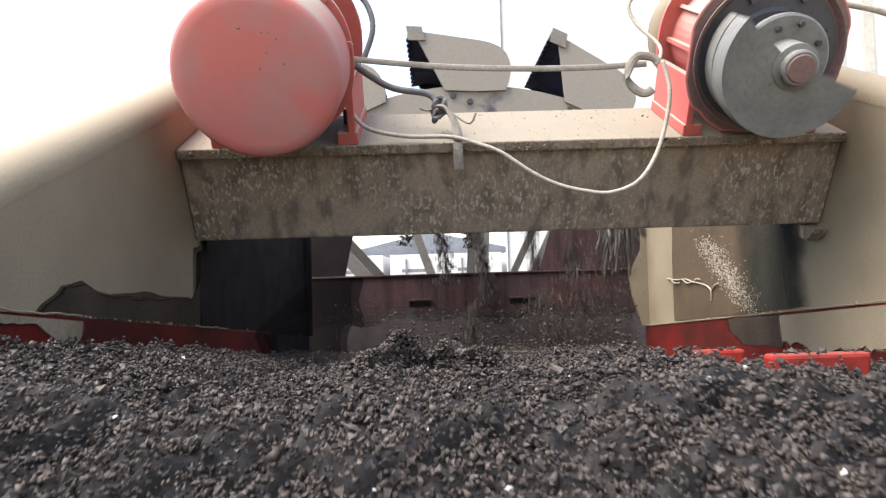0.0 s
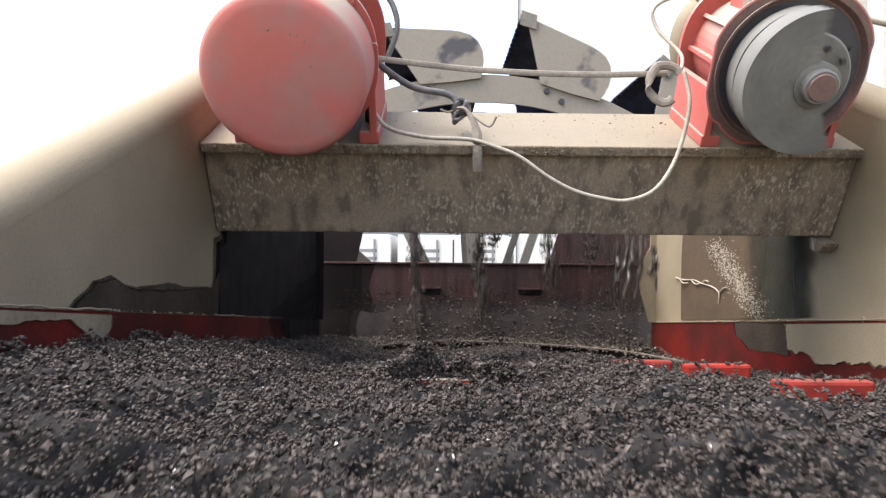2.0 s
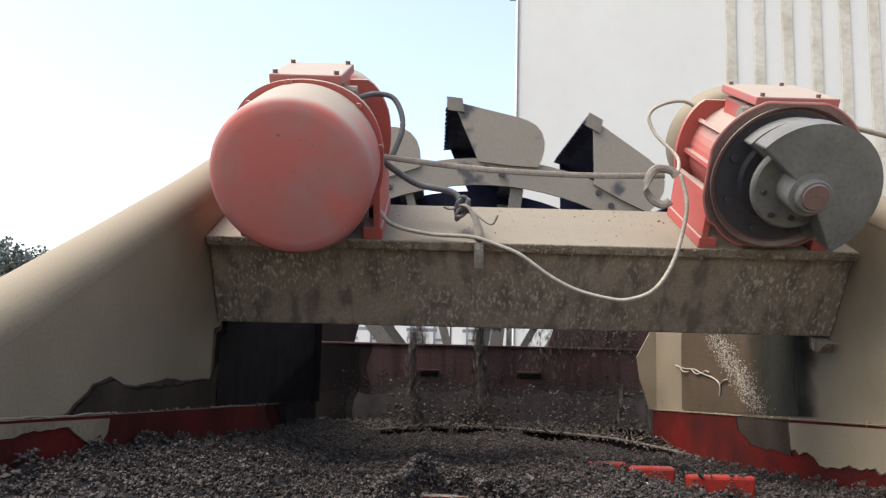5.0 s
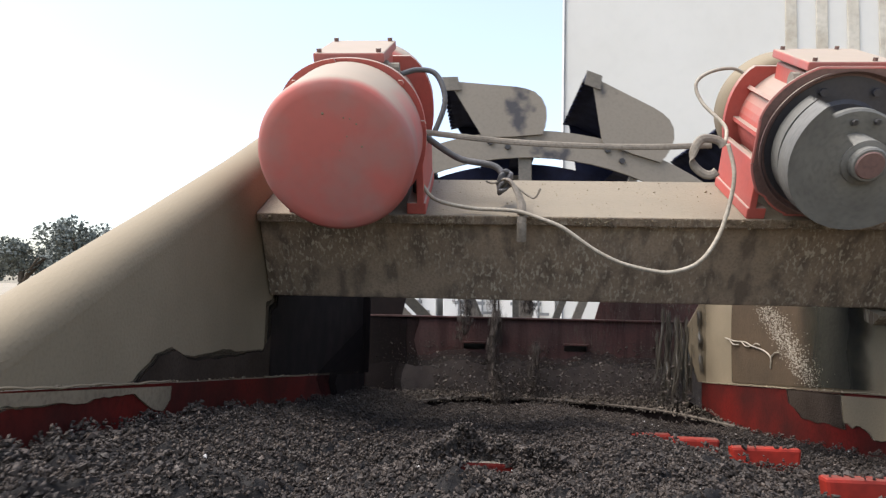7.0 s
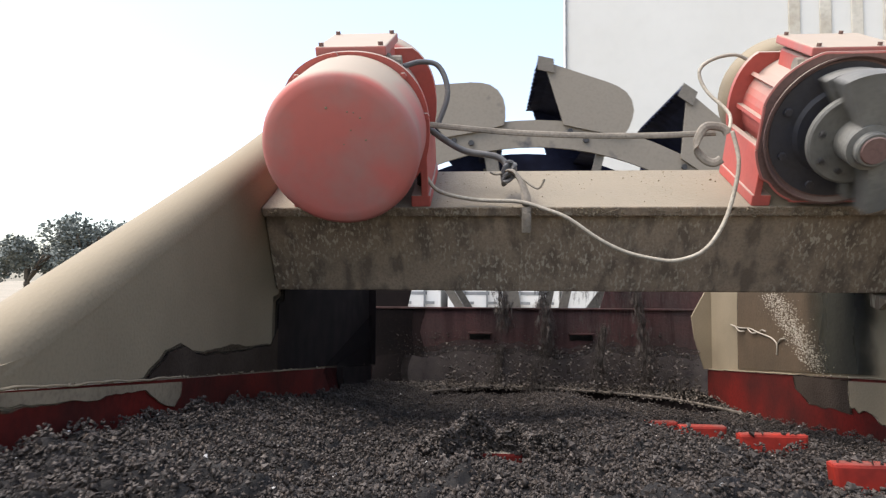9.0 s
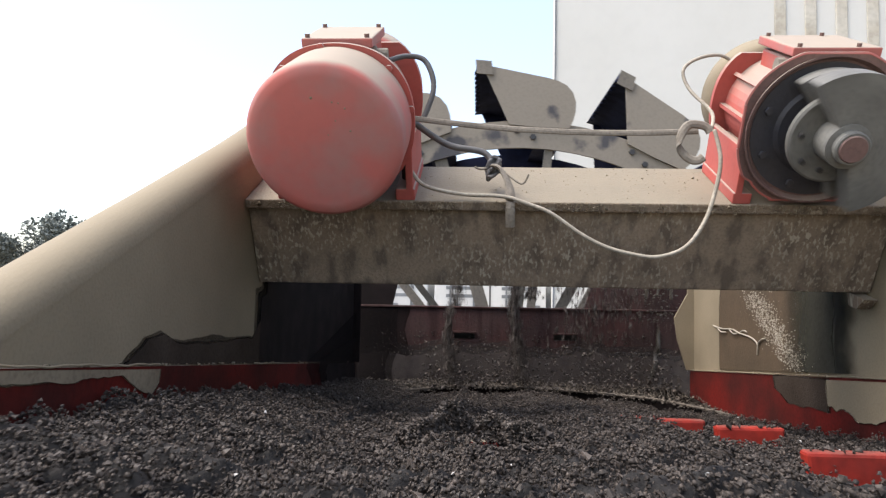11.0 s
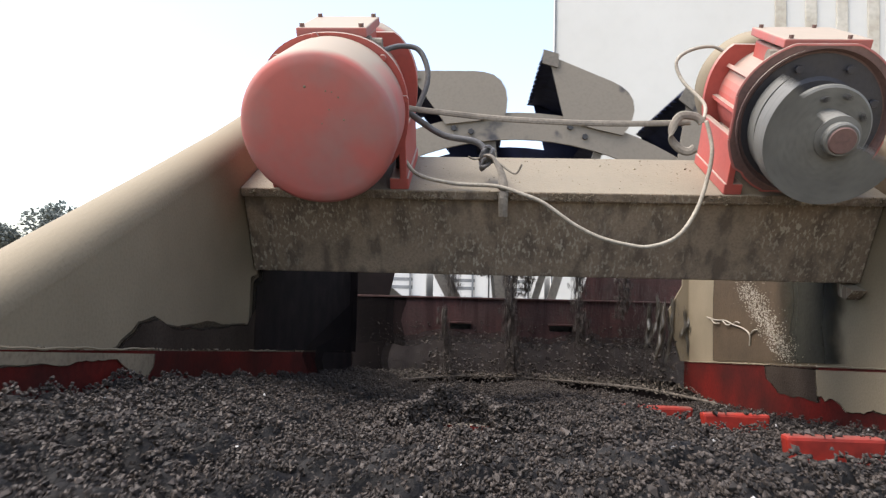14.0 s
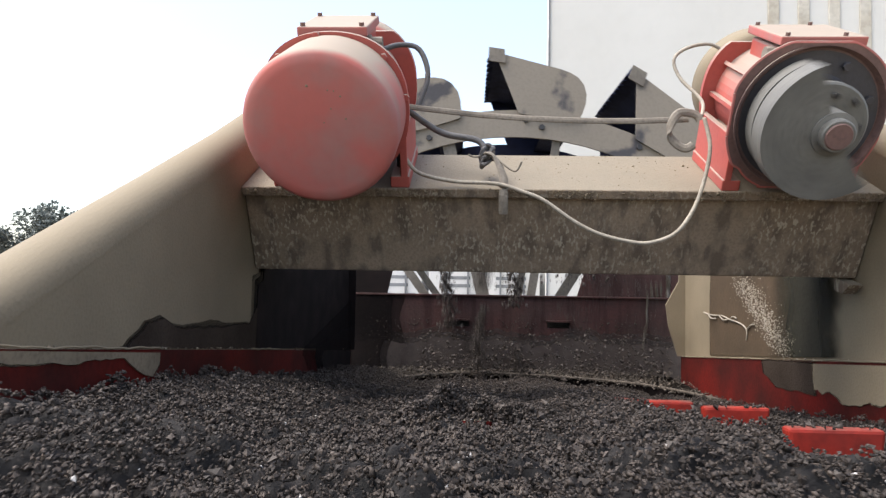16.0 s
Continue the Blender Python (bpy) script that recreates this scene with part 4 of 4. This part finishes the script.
clamp = tube([(0.352 + (0.043 + 0.004 * math.sin(2.1 * a)) * math.cos(a), -0.014 + 0.006 * math.sin(a * 2), 0.170 + (0.050 + 0.004 * math.sin(3 * a)) * math.sin(a)) for a in np.linspace(0.5, 5.2, 17)], 0.012, 8, flat=0.5)
tagged(link("strap_loop", clamp, STRAP), "loop of grey strap round the motor foot", "strap")
tagged(link("motor_lead", tube([(-0.50, 0.02, 0.405), (-0.455, 0.04, 0.425), (-0.405, 0.05, 0.42), (-0.378, 0.05, 0.375), (-0.374, 0.05, 0.32), (-0.40, 0.05, 0.245)], 0.008, 8), HOSE, smooth=True), "dark lead from the terminal box", "cable", "motor leads")
tagged(link("motor_lead", tube([(0.53, 0.13, 0.42), (0.47, 0.12, 0.455), (0.40, 0.12, 0.445), (0.36, 0.12, 0.41), (0.375, 0.11, 0.35), (0.42, 0.06, 0.27), (0.40, 0.0, 0.21)], 0.0052, 8), CABLE, smooth=True), "dusty grey lead looped beside the motor", "cable", "motor leads")
tagged(link("motor_lead", tube([(0.78, 0.10, 0.38), (0.85, 0.02, 0.365), (0.93, 0.0, 0.345), (1.05, 0.0, 0.31), (1.3, 0.05, 0.22), (1.5, 0.3, 0.0), (1.56, 0.42, -0.8), (1.58, 0.5, -2.2), (1.6, 0.55, GROUND_Z + 0.004)], 0.009, 8), CABLE, smooth=True), "dusty grey lead running off over the side plate", "cable", "motor leads")

# ---- buildings and trees behind ----
hall = empty("process_building", pose(0.93, 8.3, GROUND_Z, 0, 0, -6), "tall pale cream clad building with vertical ribs", "building")
part("wall", box(0, 9.0, 0, 5, 0, 11.0), CREAM, hall)
part("corner_trim", box(-0.012, 0.01, -0.02, 0.02, 0, 11.0), GREYS, hall, "thin dark corner trim")
for k in range(9):
    x = 3.2 + 0.42 * k
    part("rib", box(x, x + 0.16, -0.025, 0.0, 0, 11.0, 0.01), STAINED, hall, "stained pale rib")
part("roof", box(-0.15, 9.15, -0.15, 5.15, 11.0, 11.15), GREYS, hall)

crate = empty("container", pose(-3.7, 12.4, GROUND_Z), "white shipping container with door bars", "container", "white containers")
part("body", box(0, 2.4, 0, 6, 0.5, 3.55, 0.02), WHITE, crate)
for x in (0.0, 2.1):
    for y in (0.1, 5.5):
        part("base_block", box(x, x + 0.3, y, y + 0.4, 0, 0.498, 0.01), GREYS, crate)
for x in (0.35, 0.85, 1.55, 2.05):
    bar = part("door_bar", box(x - 0.02, x + 0.02, -0.05, -0.01, 0.6, 3.45), GREYS, crate)
    part("bar_handle", box(x - 0.02, x + 0.22, -0.07, -0.04, 2.80, 2.86), GREYS, bar)
part("door_gap", box(1.185, 1.215, -0.012, 0.0, 0.6, 3.45), DARK, crate)
for x in (0.15, 1.35):
    for z in (3.0, 3.17):
        part("marking", box(x + 0.1, x + 0.75, -0.006, 0.0, z, z + 0.07), GREYS, crate)
for x in (-1.15, 1.4, -6.25):
    copy_thing(crate, pose(x, 12.4, GROUND_Z))
cabin = empty("site_cabin", pose(-0.4, 19.5, GROUND_Z), "white site cabin with a low pitched roof", "cabin")
part("wall", box(-3.4, 3.6, 0, 4, 0, 3.6), WHITE, cabin)
part("roof", add_prism(bmesh.new(), [(-3.7, 3.6), (0.1, 4.45), (3.9, 3.6)], -0.3, 4.3), GREYS, cabin)
for x in (-2.4, 0.0, 2.2):
    w = part("window", box(x - 0.5, x + 0.5, -0.03, 0.01, 2.65, 3.45), WHITE, cabin)
    part("pane", box(x - 0.42, x + 0.42, -0.04, -0.02, 2.72, 3.38), DARK, w)


def tree(x, y, height, spread, seed):
    rng = random.Random(seed)
    thing = empty("tree", pose(x, y, GROUND_Z), "distant broad green tree with leaves paled for haze", "tree", "trees beyond the yard")
    bm = tube([(0, 0, 0), (0.2, 0, height * 0.35), (0, 0.2, height * 0.7)], 0.35, 8)
    for k in range(5):
        a = rng.uniform(0, 6.28)
        limb = tube([(0, 0, height * 0.3), (spread * 0.3 * math.cos(a), spread * 0.3 * math.sin(a), height * 0.55), (spread * 0.6 * math.cos(a), spread * 0.6 * math.sin(a), height * 0.75)], 0.14, 6)
        mesh = bpy.data.meshes.new("limb")
        limb.to_mesh(mesh)
        limb.free()
        bm.from_mesh(mesh)
    part("trunk", bm, BARK, thing)
    verts, faces = [], []
    lobes = [(rng.uniform(-1, 1) * spread * 0.75, rng.uniform(-1, 1) * spread * 0.6, height * rng.uniform(0.5, 0.88), rng.uniform(0.22, 0.42) * spread) for k in range(14)]
    for k in range(3200):
        cx, cy, cz, r = rng.choice(lobes)
        d = Vector((rng.gauss(0, 1), rng.gauss(0, 1), rng.gauss(0, 0.7))).normalized() * r * rng.uniform(0.5, 1.08)
        p = Vector((cx, cy, cz)) + d
        s = rng.uniform(0.14, 0.32)
        u = Vector((rng.gauss(0, 1), rng.gauss(0, 1), rng.gauss(0, 1))).normalized()
        w = u.orthogonal().normalized()
        o = len(verts)
        verts += [tuple(p + s * u), tuple(p + s * 0.6 * w), tuple(p - s * u), tuple(p - s * 0.6 * w)]
        faces.append((o, o + 1, o + 2, o + 3))
    mesh = bpy.data.meshes.new("crown")
    mesh.from_pydata(verts, [], faces)
    mesh.materials.append(LEAF)
    crown = new("crown", mesh)
    crown.parent = thing


for i, (x, y, h, w) in enumerate(((-49.7, 76, 11.4, 4.6), (-46, 76.5, 10.8, 3.5), (-58.5, 77, 8.4, 5), (-64.5, 78, 8.6, 5), (-54, 80, 8.2, 4.5), (-70.5, 77, 8.2, 5), (-41.5, 79, 8.4, 4.5), (-36.5, 78, 8, 4.5))):
    tree(x, y, h, w, 20 + i)


# crumbs of dried mud on the seam ledges
rng = np.random.default_rng(77)
side = np.where(rng.uniform(size=260) < 0.5, -0.888, 0.888)
y = rng.uniform(-1.0, 1.6, 260)
places = np.stack([side, y, -0.466 - 0.113 * y + 0.003], 1)
mesh = chips("mud_crumbs", places, 0.0028 * np.exp(rng.normal(0, 0.45, len(places))), rng, [CRUST])
tagged(new("mud_crumbs", mesh), "dried tan mud crumbs along the seam ledges", "mud", kind="stuff")


# loose grit on the beam's top plate and along the rims
rng = np.random.default_rng(88)
n = 420
x, y = rng.uniform(-0.88, 0.88, n), 0.30 * rng.uniform(0, 1, n) ** 0.7
tc, ts = math.cos(radians(TILT)), math.sin(radians(TILT))
grit_mesh = chips("beam_grit", np.stack([x, y * tc, y * ts + 0.001 + 1.0], 1), 0.0013 * np.exp(rng.normal(0, 0.5, n)), rng, [PLATE])
beam_grit = new("beam_grit", grit_mesh)
beam_grit.parent = screen
tagged(beam_grit, "loose dried grit on the beam's top plate", kind="stuff")
# dried crust along the front edge of the top plate
rng = np.random.default_rng(89)
n = 1500
x = rng.uniform(-0.89, 0.89, n)
keep = np.sin(13 * x + 1) + np.sin(31 * x) + 1.5 * rng.uniform(-1, 1, n) > -0.4
depth = -0.028 * rng.uniform(0, 1, n)
places = np.stack([x, -0.005 * tc - depth * ts, -0.005 * ts + depth * tc + 1.0], 1)[keep]
crust = new("plate_crust", chips("plate_crust", places, 0.0025 * np.exp(rng.normal(0, 0.4, len(places))), rng, [CRUST]))
crust.parent = screen
tagged(crust, "pale dried mud crust on the plate's edge", kind="stuff")
# gravel heaped against the dam blocks
rng = np.random.default_rng(91)
for bx, by, bw, bh in BLOCKS[:2]:
    n = 26
    places = np.stack([bx + bw * rng.uniform(0, 1, n), by + rng.uniform(0, 0.028, n), bed_z(by) + bh + 0.002 + 1.0 + np.zeros(n)], 1)
    ob = new("block_gravel", chips("block_gravel", places, 0.0036 * np.exp(rng.normal(0, 0.4, n)), rng, [STONE]))
    ob.parent = screen
    tagged(ob, "wet gravel lying on the dam block", kind="stuff")


# gravel that piles up over the buried dam block and leaves an undercut hollow before it
rng = np.random.default_rng(93)
n = 7000
a = rng.uniform(0, 2 * np.pi, n)
crest = 0.066 * (0.25 + 0.75 * np.clip(np.sin(a), 0, 1) ** 0.6) * (1 + 0.22 * np.sin(3 * a + 1) + 0.15 * np.sin(7 * a))
inner = rng.random(n) < 0.3
u = rng.uniform(0, 1, n)
reach = np.where(inner, 1 + 0.45 * u * np.clip(np.sin(a), 0, 1), 1 + 1.3 * u) * (1 + 0.10 * np.sin(4 * a + 2) + 0.05 * np.sin(9 * a))
rise = np.where(inner, crest - (crest + 0.02) * u, crest * (1 - u ** 1.5) - 0.012 * u)
mx, my = 0.080 * reach * np.cos(a), 0.045 * reach * np.sin(a)
rise = rise + 0.006 * np.sin(61 * mx + 1) * np.sin(83 * my) + rng.uniform(-0.004, 0.004, n)
places = np.stack([mx, my, rise], 1)
mound = new("gravel_mound", chips("gravel_mound", places, 0.0031 * np.exp(rng.normal(0, 0.34, n)), rng, [STONE]))
tagged(mound, "wet gravel heaped over a buried red dam block", "gravel", kind="stuff")
MOUND_AT = (-0.243, -0.700, bed_z(-0.700) + 0.001)

# wet grains that stick to the feed wall's lower half
rng = np.random.default_rng(95)
n = 2600
x, z = rng.uniform(-0.85, 0.86, n), -0.78 + 0.30 * rng.uniform(0, 1, n) ** 1.7
keep = np.sin(11 * x + 2) + np.sin(23 * x) + 1.6 * rng.uniform(-1, 1, n) > -0.6
places = np.stack([x, np.full(n, -0.003), z - GROUND_Z], 1)[keep]
stuck = new("stuck_grain", chips("stuck_grain", places, 0.0032 * np.exp(rng.normal(0, 0.4, len(places))), rng, [STONE]))
stuck.parent = feed
tagged(stuck, "wet gravel grains sticking to the wall", kind="stuff")


# ---- what moves ----
def motions():
    # the wheel turns steadily, a tip at 9.3 degrees at the start
    walk(wheel, [(t, pose(*WHEEL_AT) @ Matrix.Rotation(-radians(9.313 + 26.396 * t), 4, "Y")) for t in np.linspace(0, 16, 33)])
    # the bare weights spin
    marks = [(0.0, -120), (0.5, -40), (1.0, -45), (1.5, -115), (2.0, -165), (2.5, -55), (3.0, -67), (3.5, -150), (4.0, -140), (6.5, 130), (7.0, -130),
             (7.5, 180), (8.0, 150), (8.5, 120), (9.0, 20), (11.5, -65), (12.0, 95), (12.5, -15), (13.0, -40), (13.5, -100), (14.0, -125), (14.5, -170),
             (15.0, -60), (15.5, -120), (16.0, -150)]
    turned = [marks[0][1]]
    for (t0, a0), (t1, a1) in zip(marks, marks[1:]):
        aim = 600 * (t1 - t0)
        step = (a1 - a0) % 360
        turned.append(turned[-1] + step + 360 * round((aim - step) / 360))
    rows = []
    for t in np.linspace(0, 16, 321):
        angle = float(np.interp(t, [q[0] for q in marks], turned))
        rows.append((float(t), pose(0, 0, 0.232) @ Matrix.Rotation(-radians(angle), 4, "Y")))
    walk(spinner, rows)
    # the gravel slides over the deck, off its end and round again
    for k, ob in enumerate(strips):
        walk(ob, [(t, strip_place(t + k * STEP)) for t in np.linspace(0, 16, 129)])
    # the heap shakes with the screen
    walk(mound, [(t, pose(MOUND_AT[0], MOUND_AT[1] + 0.003 * math.sin(4.1 * t), MOUND_AT[2] + 0.004 * math.sin(2.3 * t), 2 * math.sin(3.1 * t))) for t in np.linspace(0, 16, 121)])
    # streams fall before the feed wall
    for ob, x, y, lag in streams:
        walk(ob, [(t, pose(*fall_place(x, y, t + lag, -0.20, -1.45, 0.854))) for t in np.linspace(0, 16, 241)])
    for k, ob in enumerate(splashes):
        walk(ob, [(t, pose(0.015 * math.sin(5 * t + k), 0, TRAY_Z - 0.01 + 0.05 * abs(math.sin(math.pi * t / 0.4 + k * 1.05)))) for t in np.linspace(0, 16, 241)])
    # one gush for every bucket that passes
    for k, ob in enumerate(gushes):
        walk(ob, [(t, pose(*fall_place(0.76 + 0.03 * k, 1.72, t - 12.73 - 0.16 * k, 0.24, -1.12, 0.854))) for t in np.linspace(0, 16, 241)])


motions()
